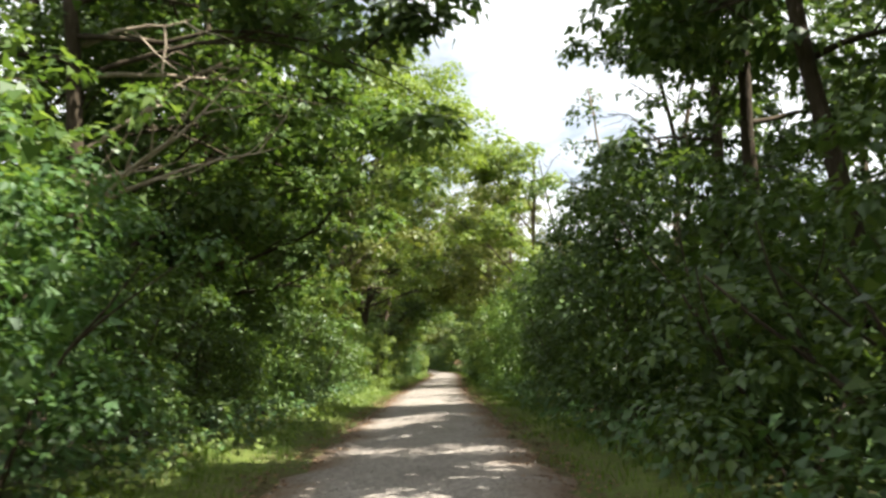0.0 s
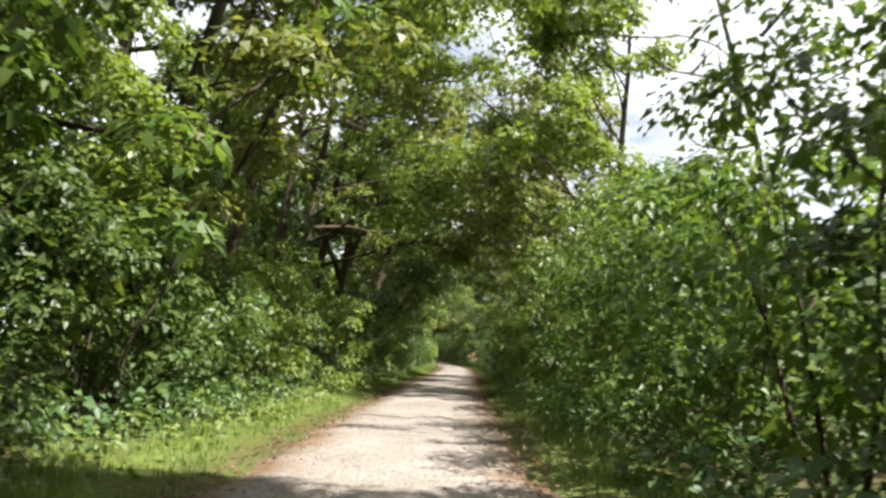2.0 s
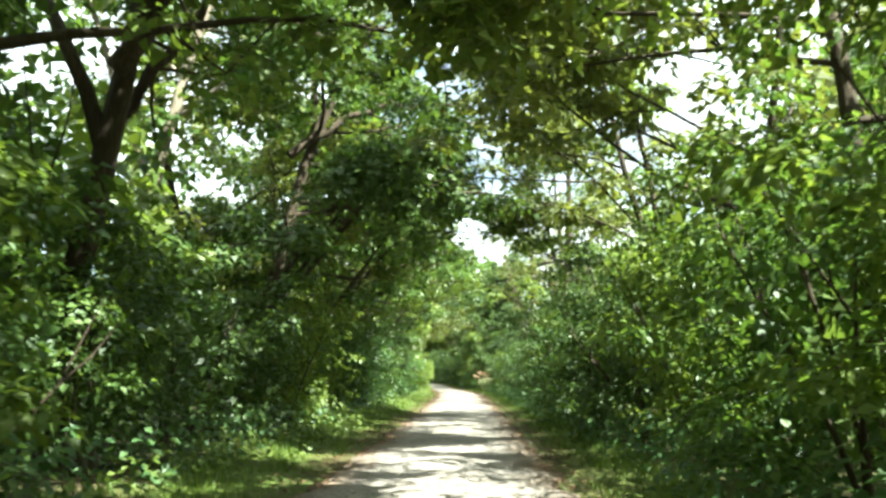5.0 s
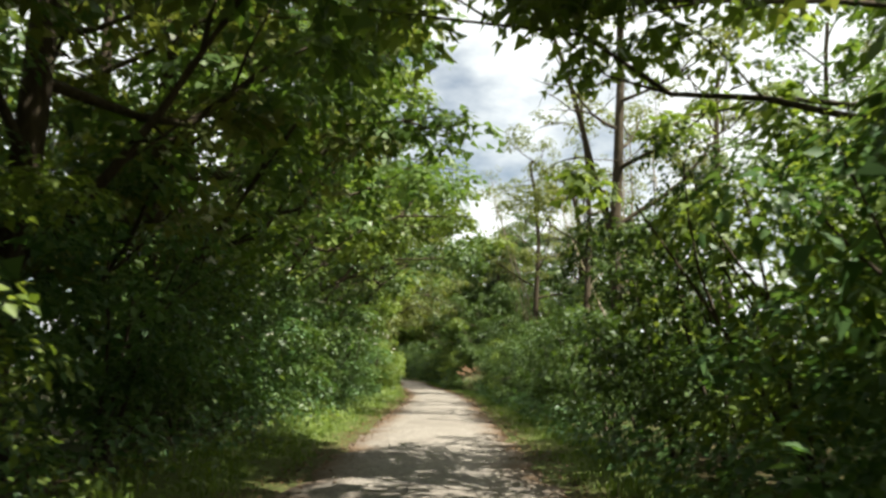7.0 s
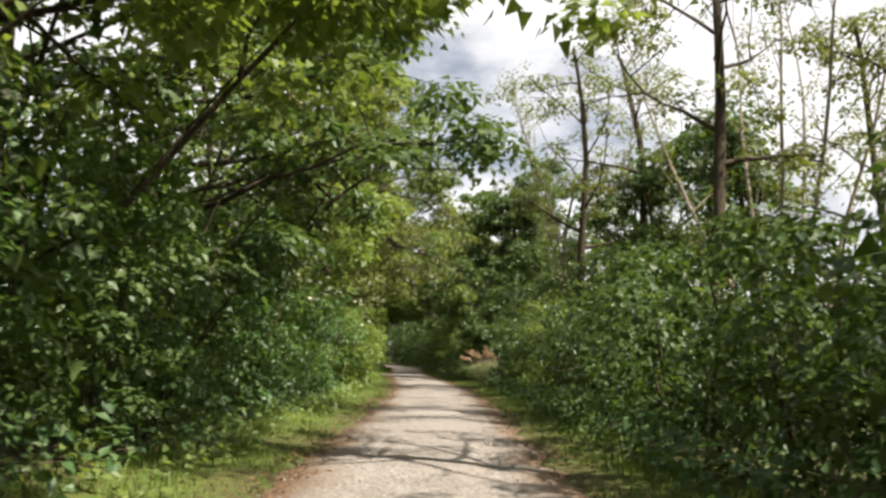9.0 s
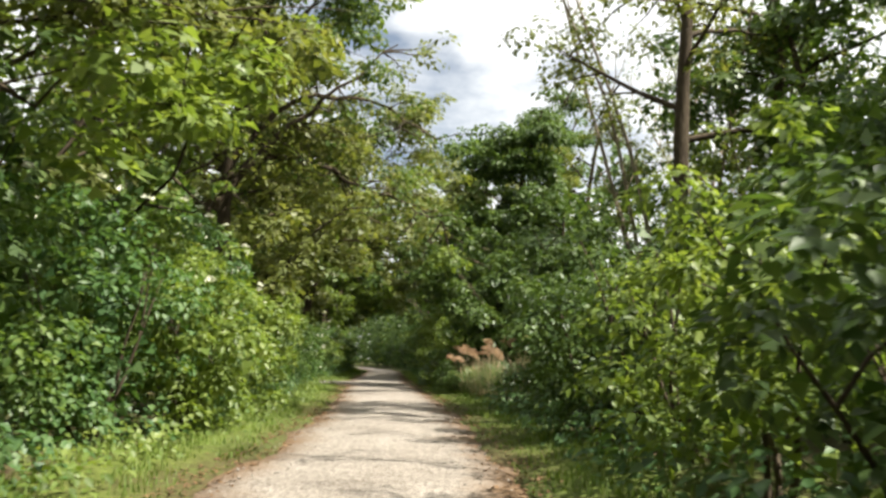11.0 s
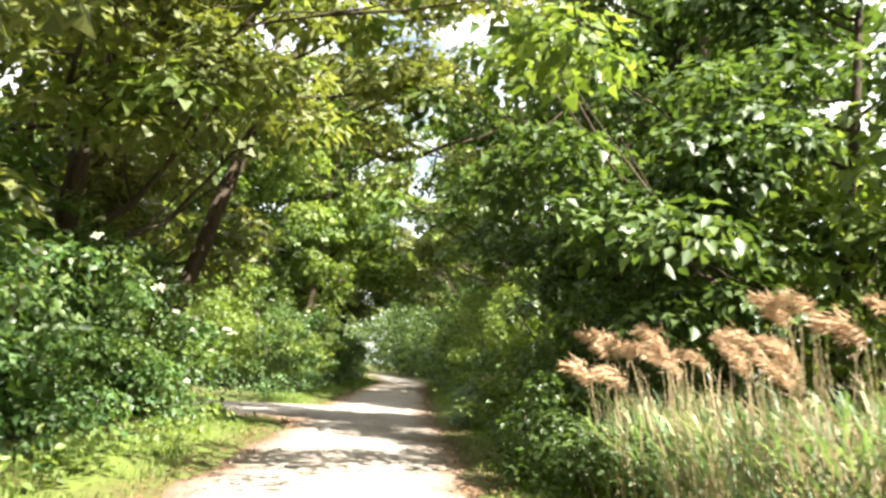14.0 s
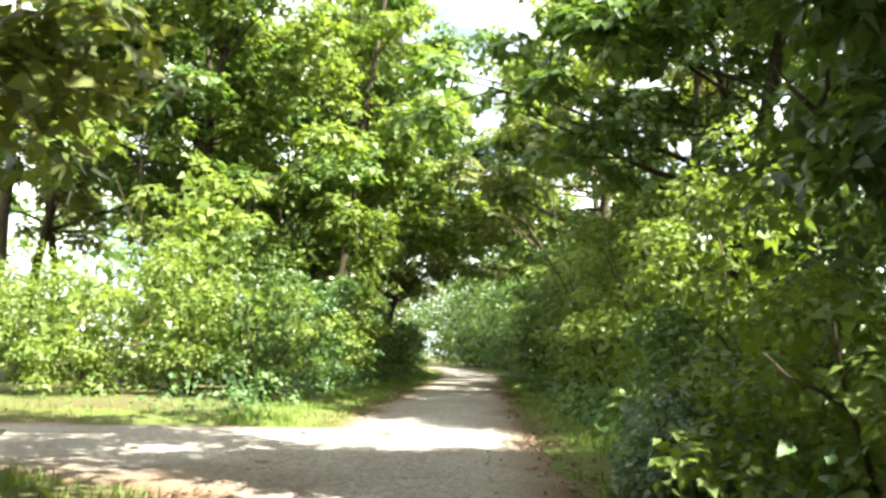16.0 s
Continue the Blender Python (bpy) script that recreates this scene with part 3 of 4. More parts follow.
def dead_limbs(root, starts, mat, rng, length=2.4, r=0.045, label="bare pale dead branch"):
    """Leafless branches with side twigs, under the tree root."""
    for start, way in starts:
        p = wander(start, way, length * rng.uniform(0.7, 1.2), 7, rng, 0.13, 0.1)
        paths = [(p, taper(r, 0.01, 8))]
        for j in (2, 3, 5, 6):
            q = wander(p[j], unit(p[j] - p[j - 1]) + rng.normal(size=3) * 0.55, length * 0.4, 4, rng, 0.15)
            paths.append((q, taper(r * 0.4, 0.005, 5)))
        v, f = tubes(paths, 6)
        part("limb", mesh_from("limb", v, f, mat, True), root, label)


def bough(root, points, r, mat, leaf, rng, twigs=10, per=16, size=0.16, hang=0.9, label="dark crooked bough over the lane"):
    """One crooked bough through the given bends, with hanging twigs and sparse leaves."""
    pts = np.array(points, float)
    t = np.linspace(0, len(pts) - 1, 4 * (len(pts) - 1) + 1)
    line = np.stack([np.interp(t, np.arange(len(pts)), pts[:, k]) for k in range(3)], -1)
    line[1:-1] = (line[:-2] + 2 * line[1:-1] + line[2:]) / 4 + rng.normal(size=(len(line) - 2, 3)) * 0.06
    paths, spots = [(line, taper(r, 0.02, len(line)))], []
    for k in range(twigs):
        i = rng.integers(len(line) // 4, len(line))
        w = np.array([rng.uniform(-0.5, 1.0), rng.uniform(-0.8, 0.8), -hang * rng.uniform(-0.5, 1.0)])
        q = wander(line[i], w, rng.uniform(0.8, 2.2), 6, rng, 0.2, -0.4 * hang)
        paths.append((q, taper(max(0.012, r * 0.25), 0.005, 7)))
        q2 = wander(q[3], w + rng.normal(size=3) * 0.6, 0.8, 4, rng, 0.2, -0.3 * hang)
        paths.append((q2, taper(0.010, 0.004, 5)))
        spots += [q[4], q[6], q2[4]]
    v, f = tubes(paths, 6)
    limb = part("limb", mesh_from("limb", v, f, mat, True), root, label)
    if per:
        spots = np.array(spots)
        c, o = clumps(spots, np.full(len(spots), 0.42), per, rng)
        v, f = leaves(c, o, size, rng)
        part("leaf_sprays", mesh_from("leaf_sprays", v, f, leaf), limb)


rng = np.random.default_rng(110)
# red-brown tree with bare pale branches near the start
first_tree = tree(-6.7, 15.2, 13, 0.24, LEAF_OAK, rng, "old oak with red-brown trunk and bare pale lower branches", "oak_tree", limbs=10, reach=4.6, first=0.5, count=90, per=60, size=0.26, aim=0.0, rise=0.3)
dead_limbs(first_tree, [((0, 0, 4.1), (1, -0.5, 0.35)), ((0, 0, 4.5), (1, -0.2, 0.2)), ((0.1, 0, 5.2), (0.9, -0.6, 0.5)), ((0.2, 0, 6.6), (1, 0.1, 0.15)), ((0.1, 0, 3.6), (0.8, -0.7, 0.6)), ((0.1, 0, 7.2), (0.9, -0.3, 0.1))], DEADWOOD, rng, 3.5, 0.06)
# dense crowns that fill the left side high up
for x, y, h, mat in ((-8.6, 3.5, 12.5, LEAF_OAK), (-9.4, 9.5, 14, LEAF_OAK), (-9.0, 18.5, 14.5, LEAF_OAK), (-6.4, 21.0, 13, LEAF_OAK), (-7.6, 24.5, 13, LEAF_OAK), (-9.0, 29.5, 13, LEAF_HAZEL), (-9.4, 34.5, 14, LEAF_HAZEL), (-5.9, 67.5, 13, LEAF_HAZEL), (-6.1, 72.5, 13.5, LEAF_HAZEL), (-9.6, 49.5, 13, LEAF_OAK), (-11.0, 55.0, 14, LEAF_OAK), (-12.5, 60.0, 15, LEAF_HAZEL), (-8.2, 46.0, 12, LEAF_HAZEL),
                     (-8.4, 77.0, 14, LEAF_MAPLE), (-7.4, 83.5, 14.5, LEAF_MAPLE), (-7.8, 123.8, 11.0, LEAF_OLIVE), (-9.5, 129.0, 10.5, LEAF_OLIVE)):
    # wider reach at y 17 to 27 throws shade on the bushes below
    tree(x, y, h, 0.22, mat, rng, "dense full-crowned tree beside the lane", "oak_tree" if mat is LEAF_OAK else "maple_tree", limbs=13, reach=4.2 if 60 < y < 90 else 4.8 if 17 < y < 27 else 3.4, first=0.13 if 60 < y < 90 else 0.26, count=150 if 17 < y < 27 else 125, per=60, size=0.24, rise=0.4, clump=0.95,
         group="full-crowned trees on the left")
# sunny maples whose crowns close over the lane
for x, y, lean in ((-6.6, 33.0, 3.2), (-6.8, 38.5, 3.4), (-6.8, 47.5, 3.0), (-7.0, 51.5, 3.0)):
    tree(x, y, 16.0, 0.2, LEAF_MAPLE, rng, "sunlit maple with its crown leaning over the lane", "maple_tree", lean=(lean, 0), limbs=15, reach=4.6, first=0.3 if y > 45 else 0.5, count=185, per=60, size=0.2, rise=0.35, aim=0.0, clump=0.9, group="maples leaning over the lane")
# trees with limbs leaning over the lane
fork = tree(-6.4, 53.6, 13, 0.22, LEAF_HAZEL, rng, "forked tree with limbs leaning over the lane", "lime_tree", lean=(3.4, -0.6), limbs=9, reach=3.6, first=0.5, count=80, per=60, size=0.25, fork=4, aim=0.0)
bough(fork, [(0.9, -0.4, 5.0), (2.2, -0.6, 7.0), (4.0, -0.5, 8.6), (6.0, -0.4, 9.6)], 0.15, BARK, LEAF_HAZEL, rng, 12, 18, 0.2, 0.2)
bough(fork, [(0.6, 0.2, 4.2), (1.6, 0.8, 6.2), (2.2, 1.0, 8.6)], 0.14, BARK, LEAF_HAZEL, rng, 8, 18, 0.2, 0.2)
pale = tree(-8.9, 61.6, 14, 0.23, LEAF_HAZEL, rng, "pale-barked forked tree among the bushes", "ash_tree", lean=(1.4, 0), limbs=8, reach=3.6, first=0.55, count=70, per=60, size=0.25, bark=BARK_PALE, fork=5)
dark = tree(-5.9, 61.4, 13, 0.2, LEAF_OAK, rng, "dark-barked tree leaning over the lane", "oak_tree", lean=(2.4, -0.3), limbs=15, reach=3.4, first=0.14, count=190, per=60, size=0.2, aim=0.0, rise=0.1)
bough(dark, [(0.9, 0, 6.0), (2.5, 1.0, 7.4), (4.6, 2.2, 7.8), (6.6, 3.0, 8.6)], 0.11, BARK, LEAF_OAK, rng, 12, 16, 0.18, 0.3)
over = tree(-6.2, 43.2, 13, 0.2, LEAF_MAPLE, rng, "maple with a pale limb reaching over the lane", "maple_tree", limbs=10, reach=4.0, first=0.62, count=70, per=60, size=0.23)
bough(over, [(0.0, -0.2, 6.4), (0.1, -1.0, 7.4), (1.7, -1.0, 7.85), (3.4, -1.0, 7.15), (4.25, -1.0, 7.05), (5.0, -1.0, 7.4), (5.9, -1.0, 7.95)], 0.11, BARK_PALE, LEAF_MAPLE, rng, 6, 8, 0.16, 0.2, "pale bare limb over the lane")
# two dark oaks whose boughs cross the lane before the junction
oak_a = tree(-7.6, 114.0, 13.5, 0.29, LEAF_OAK, rng, "dark oak with a crooked bough across the lane", "oak_tree", lean=(1.4, 0), limbs=10, reach=4.6, first=0.62, count=80, per=60, size=0.22, aim=0.2, rise=0.7)
bough(oak_a, [(0.3, 0.0, 5.2), (0.9, 1.2, 6.9), (2.4, 2.4, 7.2), (3.9, 3.8, 6.6), (5.2, 4.4, 6.3), (6.6, 5.0, 5.7)], 0.15, BARK, LEAF_OAK, rng, 22, 15, 0.15, 1.0)
bough(oak_a, [(0.5, -0.8, 5.0), (2.0, -0.3, 7.1), (3.6, 0.4, 8.8), (5.2, 1.2, 10.4)], 0.14, BARK, LEAF_OLIVE, rng, 14, 20, 0.16, 0.4)
bough(oak_a, [(0.4, 0.0, 6.2), (2.2, 0.6, 8.6), (4.6, 1.6, 8.9), (6.4, 3.0, 8.0)], 0.12, BARK, LEAF_OAK, rng, 14, 14, 0.16, 0.7)
oak_b = tree(-10.0, 127.0, 13, 0.28, LEAF_OAK, rng, "dark oak with a long sinking bough over the junction", "oak_tree", lean=(0.8, 0), limbs=12, reach=6.4, first=0.58, count=130, per=60, size=0.22, aim=0.1, rise=0.6)
bough(oak_b, [(0.4, 0.4, 7.4), (2.4, 1.8, 7.5), (3.9, 2.9, 6.8), (6.2, 3.9, 5.8), (7.4, 4.2, 6.0), (8.7, 4.6, 6.7), (9.6, 5.0, 7.6)], 0.13, BARK, LEAF_OAK, rng, 20, 5, 0.14, 1.0)
bough(oak_b, [(0.3, 0.2, 6.6), (1.8, 0.4, 6.9), (3.4, 1.0, 6.0), (4.6, 1.4, 5.4)], 0.05, DEADWOOD, LEAF_OAK, rng, 8, 3, 0.14, 0.8, "thin pale bough")

# ---------------------------------------------------------------- trees on the right
rng = np.random.default_rng(105)
# first ones are out of view; all placed or raised to shade lane and hedge
for y, off, h in ((-6.0, 5.2, 12.5), (-1.5, 5.2, 12.5), (3.0, 5.6, 15.0), (7.0, 5.4, 17.0), (10.5, 5.6, 20.0), (14.4, 5.8, 20.0), (17.6, 6.2, 20.0), (20.8, 6.8, 18.0)):
    tree(float(centre(y)) + off, y, h, 0.14, LEAF_OAK, rng, "dark leafy oak in the hedge, placed or raised for shade", "oak_tree", limbs=13, reach=2.5, first=0.22, count=165 if y < 8 else 190, per=56, size=0.22, rise=0.5, group="trees behind the hedge")
# second row added to keep the sun off the hedge and fill gaps of sky
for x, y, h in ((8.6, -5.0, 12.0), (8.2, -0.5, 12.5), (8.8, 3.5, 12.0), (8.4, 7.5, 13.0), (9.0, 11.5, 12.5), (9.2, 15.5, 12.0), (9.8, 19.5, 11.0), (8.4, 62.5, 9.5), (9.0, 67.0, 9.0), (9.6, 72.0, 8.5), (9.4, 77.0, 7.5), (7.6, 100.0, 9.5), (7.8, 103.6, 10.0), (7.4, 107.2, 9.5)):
    tree(x, y, h, 0.16, LEAF_OAK, rng, "dense dark oak added behind the hedge to block sun", "oak_tree", limbs=12, reach=2.7, first=0.1, count=115, per=54, size=0.24, rise=0.4, clump=0.95, group="second row behind the hedge")
for x, y, h, r, bark in ((5.4, 28.3, 11, 0.09, BARK_PALE), (7.2, 28.8, 12, 0.21, BARK), (3.9, 30.5, 9.5, 0.07, BARK), (9.0, 34.0, 11, 0.16, BARK), (6.2, 22.5, 10, 0.12, BARK)):
    pole = tree(x, y, h, r, LEAF_OAK, rng, "slender tree with sparse leaves behind the hedge", "ash_tree", limbs=9, reach=2.4, first=0.4, count=15, per=36, size=0.17, bark=bark, rise=0.7, clump=0.6, group="trees behind the hedge", bare=0.25)
    dead_limbs(pole, [((0, 0, h * 0.5), (-0.8, -0.4, 0.7)), ((0, 0, h * 0.62), (0.7, -0.5, 0.8))], BARK, rng, 2.2, 0.035, "leafless dark branch")
y = 43.5
while y < 70:
    mat = [LEAF_HAZEL, LEAF_OLIVE, LEAF_MAPLE][rng.integers(3)]
    tree(float(centre(y)) + rng.uniform(5.0, 6.4), y, rng.uniform(10, 13), rng.uniform(0.12, 0.18), mat, rng, "leafy tree leaning over the lane from the hedge", "ash_tree", limbs=12, reach=5.0, first=0.35,
         count=140, per=56, size=0.225, aim=math.pi, rise=0.55, group="trees behind the hedge")
    y += rng.uniform(4.6, 6.0)
# standing trees with open sky between them
for x, y, h, r, reach, bark, cnt in ((9.2, 90.6, 14, 0.24, 4.6, BARK, 48), (3.7, 91.5, 14, 0.18, 3.6, BARK, 36), 
                                (3.4, 106.4, 14, 0.21, 4.0, BARK, 46), (6.6, 109.0, 15, 0.27, 4.4, BARK, 46), (11.5, 100.0, 13, 0.2, 4.0, BARK, 40), (12.0, 84.0, 12, 0.2, 4.0, BARK, 40)):
    tree(x, y, h, r, LEAF_OLIVE, rng, "tall tree with thin crown and bare lower boughs", "poplar_tree", limbs=11, reach=reach, first=0.55 if y < 80 else 0.38, count=int(cnt * 2.0), per=52, size=0.15, bark=bark, rise=0.6,
         clump=0.65, group="tall open trees beyond the hedge", bare=0.2)

tree(3.4, 82.1, 15, 0.23, LEAF_OLIVE, rng, "forked dark-barked tree with thin crown by the hedge", "poplar_tree", lean=(0.8, 0.2), limbs=12, reach=4.2, first=0.36, count=80, per=58, size=0.15, rise=0.7, clump=0.65, fork=4, bare=0.15)
tree(7.5, 78.0, 11, 0.15, LEAF_HAZEL, rng, "leafy young ash tree beyond the hedge", "ash_tree", limbs=11, reach=3.0, first=0.3, count=70, per=56, size=0.17, rise=0.6)


def many_stems(x, y, height, rng, label):
    """A sheaf of thin upright stems with fine bare twigs and few leaves."""
    root = thing("multi_stem_tree", x, y, float(ground_height(x, y)) - 0.05, label, "tree")
    tips = []
    for k in range(7):
        a = k * 0.9 + rng.uniform(-0.2, 0.2)
        p = wander((0.2 * math.cos(a), 0.2 * math.sin(a), 0), (0.28 * math.cos(a), 0.28 * math.sin(a), 1), height * rng.uniform(0.8, 1.0), 10, rng, 0.05)
        paths = [(p, taper(0.09, 0.015, 11))]
        for j in range(3, 11):
            for s in range(2):
                q = wander(p[j], unit(p[j] - p[j - 1]) + rng.normal(size=3) * np.array([0.5, 0.5, 0.2]), rng.uniform(0.8, 1.9), 5, rng, 0.12, 0.3)
                paths.append((q, taper(0.02, 0.005, 6)))
                tips += [q[3], q[5]]
        v, f = tubes(paths, 5)
        part("stem", mesh_from("stem", v, f, BARK_PALE, True), root)
    tips = np.array(tips)[rng.uniform(size=len(tips)) < 0.8]
    c, o = clumps(tips, np.full(len(tips), 0.42), 34, rng)
    v, f = leaves(c, o, 0.115, rng, width=0.36, small=True)
    part("crown", mesh_from("crown", v, f, LEAF_OLIVE), root)


many_stems(4.4, 110.6, 13.0, rng, "sheaf of thin pale stems with fine bare twigs")
many_stems(7.2, 95.5, 13.5, rng, "sheaf of thin pale stems with fine bare twigs")
many_stems(8.6, 118.0, 12.0, rng, "sheaf of thin pale stems with fine bare twigs")
# beyond the reeds
for x, y, h, mat in ((3.4, 123.6, 7.5, LEAF_OAK), (1.5, 136.5, 18.0, LEAF_OAK), (4.2, 138.0, 17.0, LEAF_HAZEL)):
    tree(x, y, h, 0.15, mat, rng, "dense dark tree with boughs down to the reeds", "oak_tree", limbs=15, reach=2.7 if h > 9 else 3.3, first=0.16, count=180, per=62, size=0.18, aim=None if h > 9 else math.pi, rise=0.35, group="trees past the reeds")
tree(-8.8, 121.0, 15, 0.22, LEAF_OLIVE, rng, "tall poplar with olive sunlit crown over the lane", "poplar_tree", lean=(1.0, 0), limbs=14, reach=6.2, first=0.4, count=130, per=58, size=0.2, rise=0.35, aim=0.0, clump=0.85)
tree(-7.4, 126.6, 14.5, 0.2, LEAF_OLIVE, rng, "poplar leaning over the junction with olive sunlit crown", "poplar_tree", lean=(3.4, 1.0), limbs=14, reach=4.6, first=0.42, count=150, per=58, size=0.2, rise=0.35, aim=0.2, clump=0.85)
tree(0.9, 129.2, 13.5, 0.2, LEAF_OAK, rng, "dense dark tree with boughs down to the ground", "oak_tree", limbs=20, reach=2.0, first=0.06, count=250, per=56, size=0.17, rise=0.1, clump=0.7)
tree(3.0, 127.2, 11.0, 0.2, LEAF_OAK, rng, "dark oak with boughs spread over the verge past the reeds", "oak_tree", limbs=12, reach=3.2, first=0.45, count=130, per=60, size=0.18, rise=0.3, aim=math.pi)
tree(1.7, 141.0, 10.5, 0.14, LEAF_HAZEL, rng, "leafy ash tree at the hedge past the junction", "ash_tree", limbs=13, reach=3.0, first=0.14, count=120, per=58, size=0.2, rise=0.4)
tree(5.0, 134.0, 15, 0.24, LEAF_OLIVE, rng, "tall open tree with dark trunk and sunlit crown", "poplar_tree", lean=(0.6, 0), limbs=12, reach=4.4, first=0.35, count=75, per=58, size=0.18, rise=0.7, clump=0.7, fork=5)
tree(6.8, 110.8, 10.0, 0.17, LEAF_OAK, rng, "leafy tree hanging over the reeds", "ash_tree", limbs=12, reach=3.6, first=0.26, count=95, per=56, size=0.19, aim=math.pi, rise=0.3)
tree(3.3, 110.0, 4.4, 0.09, LEAF_OAK, rng, "dark oak with boughs down to the ground", "oak_tree", limbs=12, reach=2.2, first=0.12, count=75, per=60, size=0.14, rise=0.15, aim=math.pi)
for x, y, h in ((1.9, 108.9, 2.9), (2.05, 110.5, 2.8), (4.3, 109.2, 3.4), (4.6, 111.8, 3.6), (4.4, 114.5, 3.4), (4.8, 117.5, 3.6), (4.6, 120.5, 3.6)):
    shrub(x, y, h, 1.4, 1.4, LEAF_OAK, rng, "dense dark green scrub oak bush by the reeds", "oak_bush", count=42, per=60, size=0.15, group="dark bushes by the reeds")
y = 140.0
while y < 176:
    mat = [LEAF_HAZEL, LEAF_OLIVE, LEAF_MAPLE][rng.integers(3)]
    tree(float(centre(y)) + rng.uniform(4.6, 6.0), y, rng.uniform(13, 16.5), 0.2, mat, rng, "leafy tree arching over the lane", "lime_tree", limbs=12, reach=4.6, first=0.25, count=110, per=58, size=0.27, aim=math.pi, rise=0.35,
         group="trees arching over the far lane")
    y += rng.uniform(4.6, 6.0)
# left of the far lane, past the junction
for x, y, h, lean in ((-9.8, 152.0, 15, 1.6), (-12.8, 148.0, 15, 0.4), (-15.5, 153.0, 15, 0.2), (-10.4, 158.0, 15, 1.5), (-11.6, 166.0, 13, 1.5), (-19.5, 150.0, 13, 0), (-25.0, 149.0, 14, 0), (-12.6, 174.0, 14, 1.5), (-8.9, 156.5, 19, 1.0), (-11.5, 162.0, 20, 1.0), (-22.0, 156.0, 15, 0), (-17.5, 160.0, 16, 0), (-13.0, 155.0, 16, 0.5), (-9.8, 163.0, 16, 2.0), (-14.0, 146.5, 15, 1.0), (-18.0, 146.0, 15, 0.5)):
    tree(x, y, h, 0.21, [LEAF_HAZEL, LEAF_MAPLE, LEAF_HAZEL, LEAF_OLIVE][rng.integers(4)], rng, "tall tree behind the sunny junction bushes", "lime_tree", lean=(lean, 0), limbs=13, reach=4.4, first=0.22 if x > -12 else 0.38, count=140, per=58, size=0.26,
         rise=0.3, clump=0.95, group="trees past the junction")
for x, y, h in ((-8.4, 150.2, 3.2), (-9.2, 146.6, 2.8), (-9.8, 143.2, 2.4), (-12.0, 142.2, 2.6), (-14.6, 141.6, 2.9), (-17.4, 141.8, 2.7), (-20.4, 141.0, 3.0), (-23.4, 140.6, 2.8), (-26.6, 140.0, 3.1), (-11.4, 145.4, 3.0), (-14.5, 145.0, 3.4)):
    shrub(x, y - (2.4 if x < -9.5 else 0.0) + rng.uniform(-0.6, 0.6), h * rng.uniform(0.75, 1.3), rng.uniform(1.4, 2.0), 1.6, LEAF_MAPLE, rng, "sunlit yellow-green bush at the junction", "maple_bush", count=48, per=66, size=0.15, group="sunny bushes at the junction")
for x, y, h in ((-7.4, 122.8, 2.6), (-8.2, 126.0, 2.3), (-9.8, 128.0, 2.8), (-12.5, 128.4, 3.0)):
    shrub(x, y, h, 1.5, 1.5, LEAF_ELDER, rng, "elder bush dotted with creamy flower heads", "elder_bush", count=46, per=66, size=0.14, blossom=26, group="elders before the junction")
shrub(-4.7, 28.2, 3.5, 1.1, 1.1, LEAF_MAPLE, rng, "sunlit yellow-green maple spray at the verge", "maple_bush", count=30, per=66, size=0.16, low=1.3)
shrub(-4.3, 47.3, 2.9, 0.9, 0.9, LEAF_MAPLE, rng, "bright yellow-green sapling at the verge", "maple_sapling", count=30, per=60, size=0.15)
shrub(-3.9, 42.4, 2.6, 0.8, 0.8, LEAF_MAPLE, rng, "bright yellow-green sapling at the verge", "maple_sapling", count=30, per=60, size=0.15)
shrub(-4.75, 103.6, 2.8, 1.4, 1.6, LEAF_MAPLE, rng, "bright yellow-green maple bush at the verge", "maple_bush", count=48, per=70, size=0.15)
shrub(-4.9, 107.2, 2.6, 1.4, 1.6, LEAF_MAPLE, rng, "bright yellow-green maple bush at the verge", "maple_bush", count=48, per=70, size=0.15)
shrub(-1.45, 129.7, 0.85, 0.5, 0.6, LEAF_GREY, rng, "low grey-green willow at the lane edge", "willow_bush", count=30, per=60, size=0.10, low=0.08)
shrub(-0.9, 132.0, 1.5, 0.8, 1.0, LEAF_ELDER, rng, "low dark bush at the lane edge", "elder_bush", count=26, per=60, size=0.12)

# ---------------------------------------------------------------- reeds
rng = np.random.default_rng(120)


